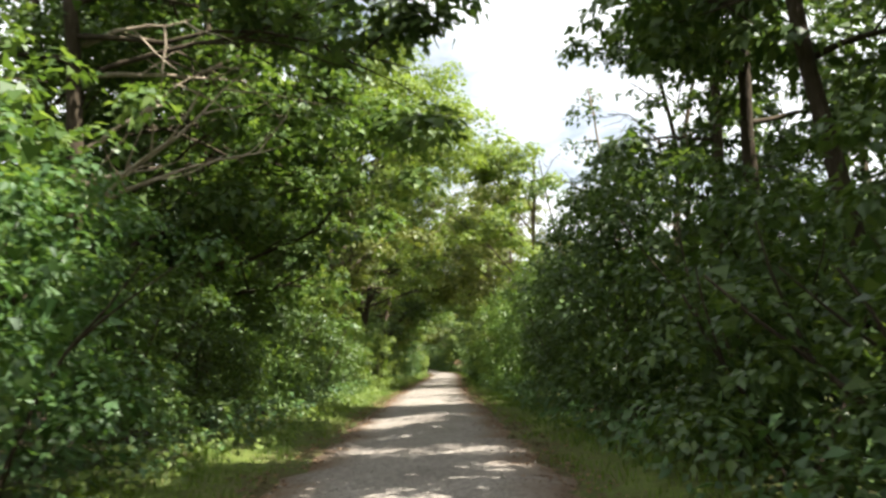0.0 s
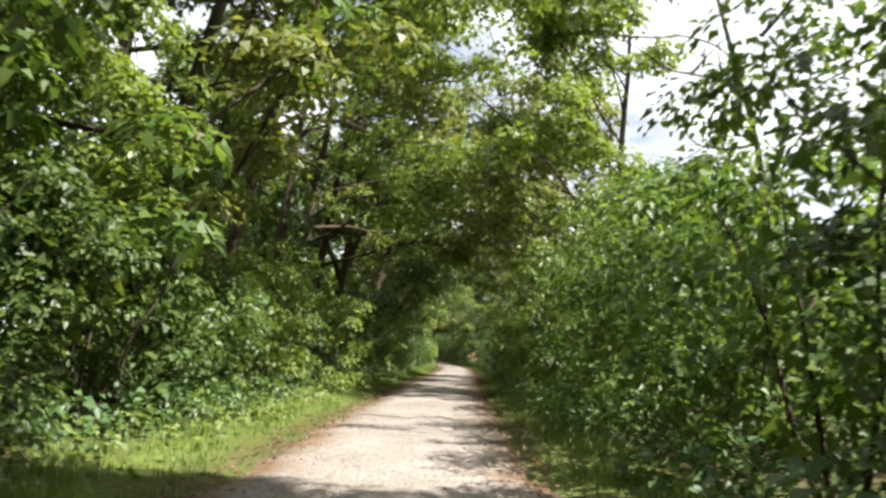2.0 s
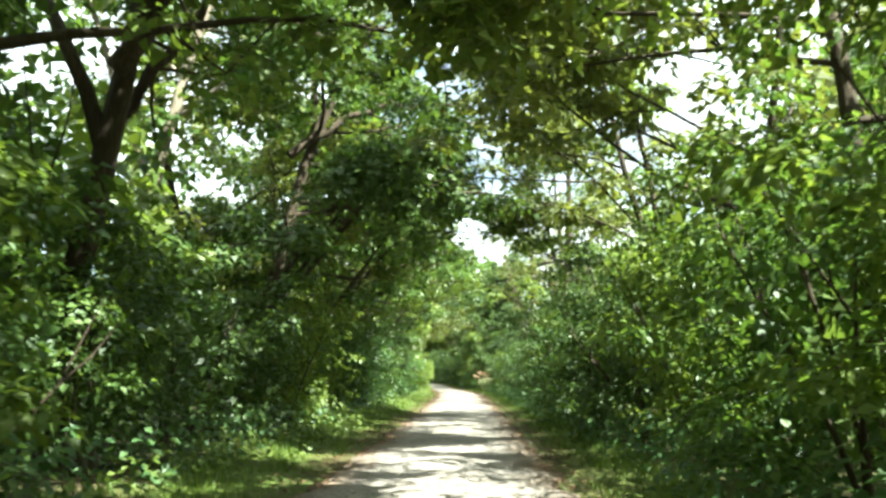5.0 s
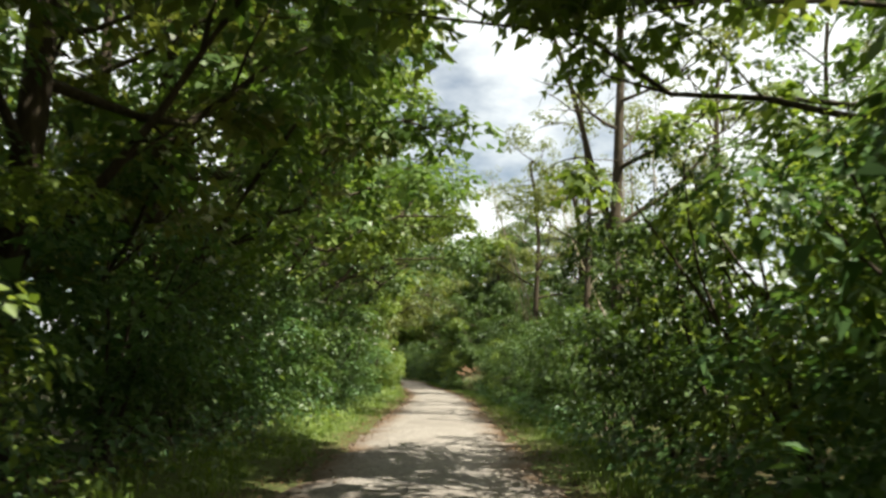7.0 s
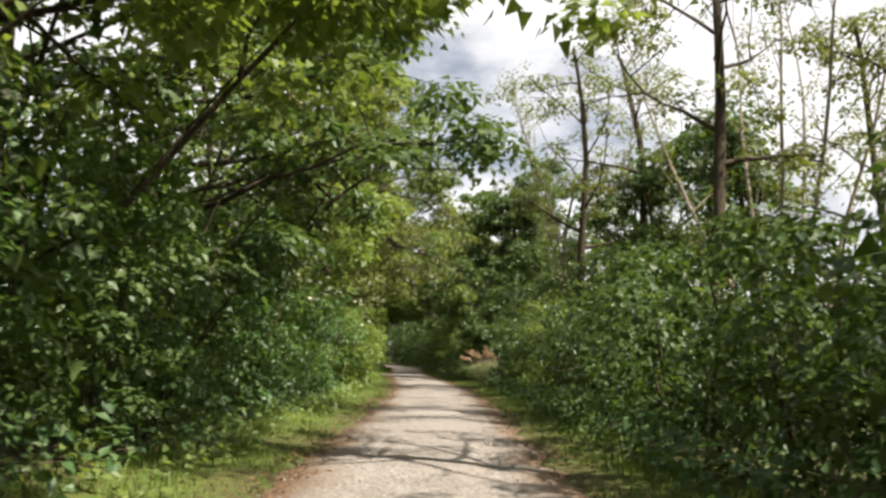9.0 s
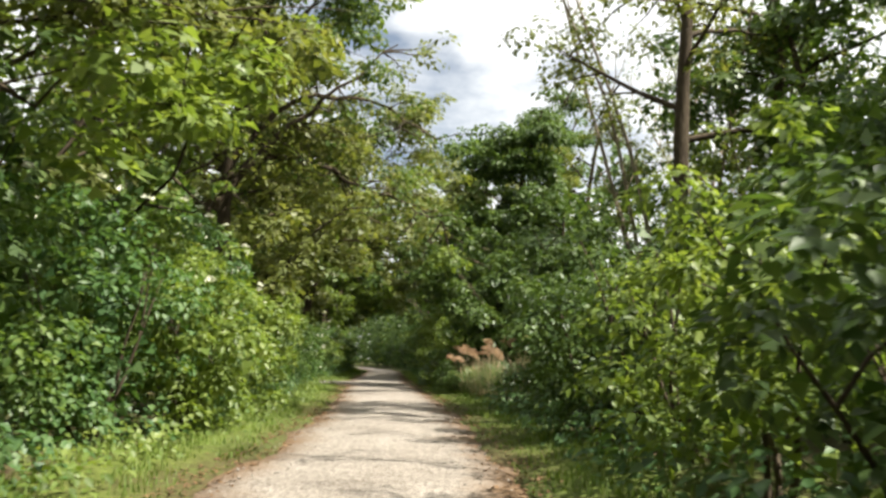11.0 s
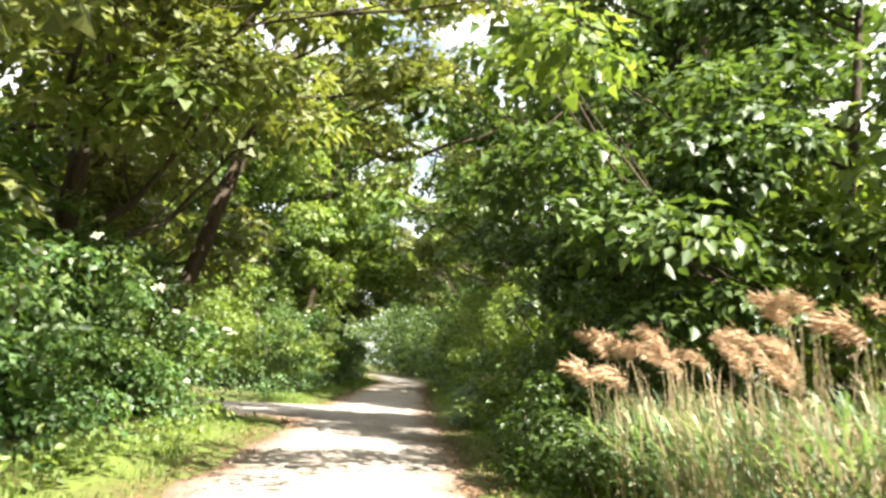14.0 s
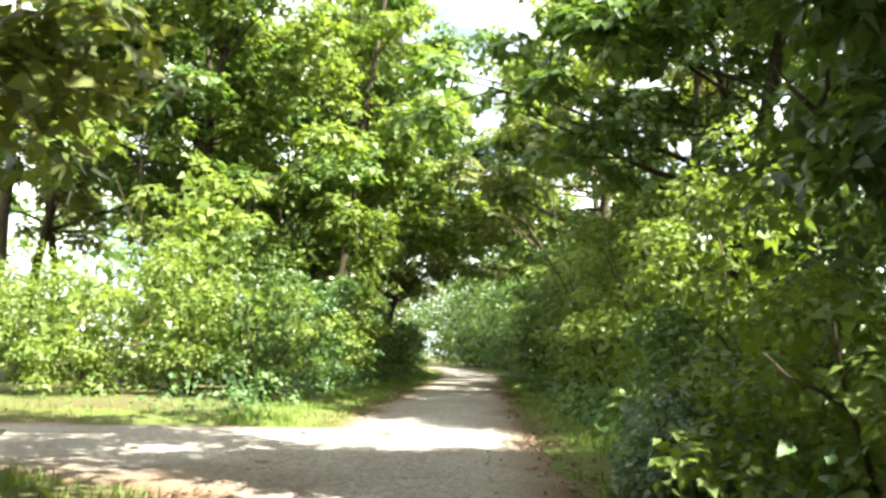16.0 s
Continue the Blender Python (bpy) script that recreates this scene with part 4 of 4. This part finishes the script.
def reed_clump(x, y, rng, plumes, tall):
    """Upright dry culms and green blades with drooping feathery plumes."""
    z0 = float(ground_height(x, y)) - 0.02
    root = thing("reed_clump", x, y, z0, "dry beige reeds with feathery plumes and green blades", "reeds", "reeds beside the lane")
    paths, blades_c, blades_o = [], [], []
    heads = []
    for k in range(56):
        a, r = rng.uniform(0, 6.28), 0.55 * math.sqrt(rng.uniform())
        s = np.array([r * math.cos(a), r * math.sin(a), 0])
        h = tall * rng.uniform(0.45, 1.12)
        p = wander(s, (rng.normal() * 0.08 - 0.12, rng.normal() * 0.09, 1), h, 5, rng, 0.03)
        paths.append((p, taper(0.006, 0.003, 6)))
        heads.append(p[5])
    v, f = tubes(paths, 3)
    part("culm_sheaf", mesh_from("culm_sheaf", v, f, STRAW), root, "thin straw-coloured culms")
    vs, fs, base = [], [], 0
    n = 420
    a = rng.uniform(0, 6.28, n)
    start = np.stack([0.6 * np.cos(a) * rng.uniform(0, 1, n) ** 0.5, 0.6 * np.sin(a) * rng.uniform(0, 1, n) ** 0.5, rng.uniform(0.05, tall * 0.62, n)], -1)
    way = unit(np.stack([np.cos(a) * 0.6 - 0.15, np.sin(a) * 0.6, np.full(n, 0.8)], -1) + rng.normal(size=(n, 3)) * 0.25)
    side = unit(np.cross(way, UP))
    ln, w = rng.uniform(0.22, 0.5, (n, 1)), 0.011
    mid = start + way * ln * 0.6
    tip = mid + unit(way + np.array([-0.3, 0, -0.6])) * ln * 0.4
    v = np.stack([start - side * w * 0.5, start + side * w * 0.5, mid + side * w, mid - side * w, tip], 1).reshape(-1, 3)
    f = (np.arange(n)[:, None, None] * 5 + np.array([[0, 1, 2], [0, 2, 3], [3, 2, 4]])).reshape(-1, 3)
    half = int(n * 0.8)
    part("foliage", mesh_from("foliage", v[: half * 5], f[: half * 3], REED_GREEN), root, "long narrow green blades")
    part("foliage", mesh_from("foliage", v[half * 5 :], f[half * 3 :] - half * 5, STRAW), root, "long narrow dry blades")
    order = np.argsort([-h[2] for h in heads])
    for k in order[: 3 * plumes : 3]:
        p = wander(heads[k], (-0.5, rng.normal() * 0.25, 1.0), rng.uniform(0.28, 0.44), 6, rng, 0.05, rng.uniform(-1.7, -0.8))
        n = 320
        t = rng.uniform(0, 1, n)
        at = np.stack([np.interp(t * 6, np.arange(7), p[:, i]) for i in range(3)], -1)
        radial = rng.normal(size=(n, 3))
        c = at + radial * 0.034 * np.sin(np.clip(t * 2.7 + 0.35, 0, 3.14))[:, None] ** 0.7 + np.array([-0.012, 0, -0.014])
        hair = unit(unit(p[6] - p[0]) + 0.35 * radial + np.array([-0.25, 0, -0.35]))
        flat = unit(np.cross(hair, rng.normal(size=(n, 3))))
        long, broad = rng.uniform(0.04, 0.085, (n, 1)), 0.0065
        v = np.stack([c - flat * broad, c + flat * broad, c + hair * long], 1).reshape(-1, 3)
        f = np.arange(3 * n).reshape(-1, 3)
        sv, sf = tubes([(p, taper(0.006, 0.002, 7))], 3)
        v, f = np.concatenate([v, sv]), np.concatenate([f, sf + len(v)])
        part("plume", mesh_from("plume", v, f, PLUME), root, "feathery tan plume")


for x, y, n, tall in ((1.5, 112.9, 5, 1.5), (2.2, 113.7, 6, 1.6), (1.9, 115.0, 7, 1.65), (1.3, 116.2, 6, 1.55), (2.1, 116.6, 6, 1.7), (0.9, 117.3, 7, 1.55), (0.5, 118.1, 7, 1.5), (1.4, 118.0, 8, 1.7), (0.8, 118.9, 8, 1.6),
                      (0.15, 119.4, 8, 1.5), (0.9, 119.9, 9, 1.7), (0.4, 120.4, 9, 1.6), (2.2, 119.0, 7, 1.75), (2.4, 117.2, 6, 1.75), (0.6, 121.6, 7, 1.6)):
    reed_clump(x, y, rng, max(2, n // 3), tall * rng.uniform(0.66, 0.98))
for x, y, h in ((-0.55, 122.4, 1.5), (-0.75, 121.2, 1.0), (-0.3, 119.8, 0.7), (0.2, 123.2, 1.9)):
    shrub(x, y, h, 0.6, 0.7, LEAF_OAK, rng, "low dark green bush at the foot of the reeds", "oak_bush", count=26, per=56, size=0.12, low=0.08, group="dark bushes by the reeds")

# ---------------------------------------------------------------- woods behind and at the end of the lane


def woods(name, label, xs, ys, n, low, high, mat, seed, size=0.55, follow=True):
    """A far stand of trees that cannot be counted: trunks and ragged crowns."""
    r = np.random.default_rng(seed)
    yy = r.uniform(*ys, n)
    xx = r.uniform(*xs, n) + (centre(yy) if follow else 0)
    zz = low + (high - low) * r.uniform(0, 1, n) ** 0.8 * (0.72 + 0.28 * soft_noise(xx, yy, 6.0, seed))
    c, o = clumps(np.stack([xx, yy, zz], -1), r.uniform(0.7, 1.5, n), 26, r, 0.7)
    c = c[c[:, 2] > 0.2]
    o = unit(r.normal(size=c.shape))
    v, f = leaves(c, o, size, r, 0.8, 0.42, small=True)
    return tagged(new(name, mesh_from(name, v, f, mat)), label, "woods", kind="stuff")


woods("far_woods", "dense green woods behind the left bushes", (-15, -8.0), (-6, 124), 900, 0.5, 13.0, LEAF_OAK, 201, 0.45)
# two unseen stands added behind the start: they close the place and block light
woods("far_woods", "dense dark woods added behind the start to block light", (3.6, 13), (-40, -8), 420, 0.5, 12.0, LEAF_OAK, 211, 0.45)
woods("far_woods", "dense dark woods added behind the start to block light", (-13, -3.6), (-40, -12), 300, 0.5, 12.0, LEAF_OAK, 212, 0.45)
woods("far_woods", "dense green woods behind the right bushes", (9, 15), (36, 70), 240, 0.5, 8.5, LEAF_HAZEL, 202)
woods("far_woods", "low green woods behind the right hedge", (9, 14), (-6, 34), 190, 0.3, 4.5, LEAF_OAK, 203)
woods("far_woods", "dark scrub behind the reeds", (9, 15), (106, 126), 150, 0.3, 5.0, LEAF_OAK, 213, 0.4)
woods("far_woods", "dense green woods past the reeds", (7.5, 15), (123, 178), 330, 0.5, 11, LEAF_OAK, 204)
woods("far_woods", "dense woods closing the end of the lane", (2.6, 13), (176, 226), 1500, 0.3, 13, LEAF_OAK, 205, 0.42)
woods("far_woods", "dense woods on the far bend", (-18, -3.0), (178, 232), 520, 0.3, 14, LEAF_OAK, 206, 0.45)
woods("far_woods", "low far scrub beyond the side track", (-60, -30), (150, 175), 160, 0.3, 3.5, LEAF_HAZEL, 207, follow=False)
woods("far_woods", "low far scrub beyond the reeds", (14, 40), (72, 124), 220, 0.3, 3.6, LEAF_OLIVE, 208)
woods("far_woods", "thin tall woods far behind the junction", (-40, -14), (166, 182), 190, 3.0, 15, LEAF_HAZEL, 209, follow=False)
woods("far_woods", "woods standing across the far bend", (-70, 4), (226, 246), 900, 0.3, 14, LEAF_OAK, 210, 0.5, follow=False)
# ---------------------------------------------------------------- verge grass, weeds, litter, stones


def blades(name, label, xs, ys, hs, lean, mat, rng):
    n = len(xs)
    z = ground_height(xs, ys)
    p = np.stack([xs, ys, z - 0.01], -1)
    a = rng.uniform(0, 6.28, n)
    side = np.stack([np.cos(a), np.sin(a), 0 * a], -1)
    bend = unit(np.stack([np.cos(a + 1.57), np.sin(a + 1.57), 0 * a], -1) + rng.normal(size=(n, 3)) * 0.3)
    h = hs[:, None]
    w = (0.006 + 0.012 * hs)[:, None]
    mid = p + UP * h * 0.62 + bend * h * lean * 0.3
    tip = p + UP * h * 0.95 + bend * h * lean
    v = np.stack([p - side * w, p + side * w, mid + side * w * 0.7, mid - side * w * 0.7, tip], 1).reshape(-1, 3)
    f = (np.arange(n)[:, None, None] * 5 + np.array([[0, 1, 2], [0, 2, 3], [3, 2, 4]])).reshape(-1, 3)
    return tagged(new(name, mesh_from(name, v, f, mat)), label, "grass", kind="stuff")


rng = np.random.default_rng(130)
for side, n, wide, label in ((-1, 56000, 1.7, "bright green grass on the verge by the bushes"), (1, 36000, 1.25, "short tufted grass on the verge by the hedge")):
    ys = rng.uniform(1, 172, n)
    d = HALF + 0.0 + wide * rng.uniform(0, 1, n) ** 0.85 + 0.12 * soft_noise(ys, ys * 0, 0.8, 31)
    xs = centre(ys) + side * d
    tuft = soft_noise(xs, ys, 0.45, 33)
    keep = (on_track(xs, ys) < 0.05) & (tuft > rng.uniform(-1.3, 0.5, n))
    xs, ys, d, tuft = xs[keep], ys[keep], d[keep], tuft[keep]
    hs = np.clip(0.04 + 0.085 * (d - HALF) / wide + 0.05 * tuft, 0.025, 0.3) * rng.uniform(0.6, 1.5, len(xs))
    blades("grass", label, xs, ys, hs, 0.45, GRASS, rng)
# the grassy corner at the junction
n = 16000
xs, ys = rng.uniform(-22, -4.6, n), rng.uniform(125.5, 141, n)
keep = (on_track(xs, ys) < 0.0) & (rng.uniform(size=n) < np.exp(-np.abs(np.abs(ys - side_middle(xs)) - 2.6) / 1.6))
xs, ys = xs[keep], ys[keep]
blades("grass", "lush green grass at the junction corner", xs, ys, rng.uniform(0.05, 0.15, len(xs)), 0.5, GRASS, rng)

# low leafy undergrowth at the feet of the hedges
for side, n, off, label in ((-1, 17000, 2.5, "low leafy undergrowth at the feet of the bushes"), (1, 27000, 2.0, "low shaded undergrowth at the feet of the hedge")):
    ys = rng.uniform(-2, 176, n)
    xs = centre(ys) + side * (HALF + off - 1.3 + np.abs(rng.normal(size=n)) * 1.3)
    zs = ground_height(xs, ys) + 0.62 * rng.uniform(0, 1, n) ** 1.6
    ok = (on_track(xs, ys) < -0.5) & ~((side > 0) & (ys > 113) & (ys < 122)) & (soft_noise(xs, ys, 0.8, 61) > rng.uniform(-1.4, 0.4, n))
    v, f = leaves(np.stack([xs, ys, zs], -1)[ok], np.tile([[-side * 0.6, -0.3, 0.4]], (int(ok.sum()), 1)), 0.13, rng)
    tagged(new("undergrowth", mesh_from("undergrowth", v, f, LEAF_ELDER)), label, "undergrowth", kind="stuff")

# broad-leaved weeds in the sunny verge
n = 16000
ys = rng.uniform(1, 128, n)
xs = centre(ys) - HALF - 0.55 - 1.5 * rng.uniform(0, 1, n)
ok = (soft_noise(xs, ys, 0.5, 71) > rng.uniform(-0.6, 0.9, n)) & (on_track(xs, ys) < -0.35)
zs = ground_height(xs, ys) + 0.03 + 0.3 * rng.uniform(0, 1, n) ** 1.5
v, f = leaves(np.stack([xs, ys, zs], -1)[ok], np.tile([[0.5, -0.4, 0.5]], (int(ok.sum()), 1)), 0.10, rng, 0.4)
tagged(new("verge_weeds", mesh_from("verge_weeds", v, f, LEAF_MAPLE)), "bright yellow-green broad-leaved weeds in the verge", "weeds", kind="stuff")

# dry leaves along the edges of the lane
n = 15000
ys = rng.uniform(1, 150, n)
d = HALF + 0.18 * rng.normal(size=n) + 0.1 * soft_noise(ys, ys * 0, 1.0, 41)
xs = centre(ys) + np.where(rng.uniform(size=n) < 0.5, -1, 1) * d
zs = np.where(on_track(xs, ys) > 0.08, 0.012, ground_height(xs, ys) + 0.02)
v, f = leaves(np.stack([xs, ys, zs], -1), np.tile(UP * 2.0, (n, 1)) * 1.0, 0.055, rng, 0.25, 0.36)
tagged(new("fallen_leaves", mesh_from("fallen_leaves", v, f, LITTER)), "dry brown leaves along the lane edges", "leaf litter", kind="stuff")

# loose stones on the lane
n = 2800
ys = rng.uniform(2, 140, n)
xs = centre(ys) + rng.uniform(-1, 1, n) * HALF * 0.95
s = rng.uniform(0.008, 0.024, n)
octa = np.array([[1, 0, 0], [0, 1, 0], [-1, 0, 0], [0, -1, 0], [0, 0, 0.7], [0, 0, -0.5]], float)
v = np.stack([xs, ys, np.full(n, 0.018)], -1)[:, None] + octa[None] * s[:, None, None] * rng.uniform(0.6, 1.3, (n, 6, 3))
tri = np.array([[0, 1, 4], [1, 2, 4], [2, 3, 4], [3, 0, 4], [1, 0, 5], [2, 1, 5], [3, 2, 5], [0, 3, 5]])
f = np.arange(n)[:, None, None] * 6 + tri
STONE = solid_material("loose_stone", [(0.3, (0.16, 0.14, 0.12)), (0.5, (0.32, 0.29, 0.25)), (0.75, (0.48, 0.44, 0.39))], 6.0, 0.9, 0.3, 6.0)
tagged(new("loose_stones", mesh_from("loose_stones", v.reshape(-1, 3), f.reshape(-1, 3), STONE)), "small loose stones scattered on the gravel", "stones", kind="stuff")

# a dead stick leaning out of the left verge
stick = thing("dead_stick", -6.5, 113.6, float(ground_height(-6.5, 113.6)) - 0.03, "bare pale dead stick leaning in the verge", "stick")
p = wander((0, 0, 0), (0.45, 0, 1), 1.3, 7, np.random.default_rng(5), 0.07, -0.2)
q = wander(p[4], (-0.3, 0.1, 1), 0.4, 4, np.random.default_rng(6), 0.1)
v, f = tubes([(p, taper(0.022, 0.008, 8)), (q, taper(0.010, 0.004, 5))], 6)
part("branch", mesh_from("branch", v, f, DEADWOOD, True), stick)
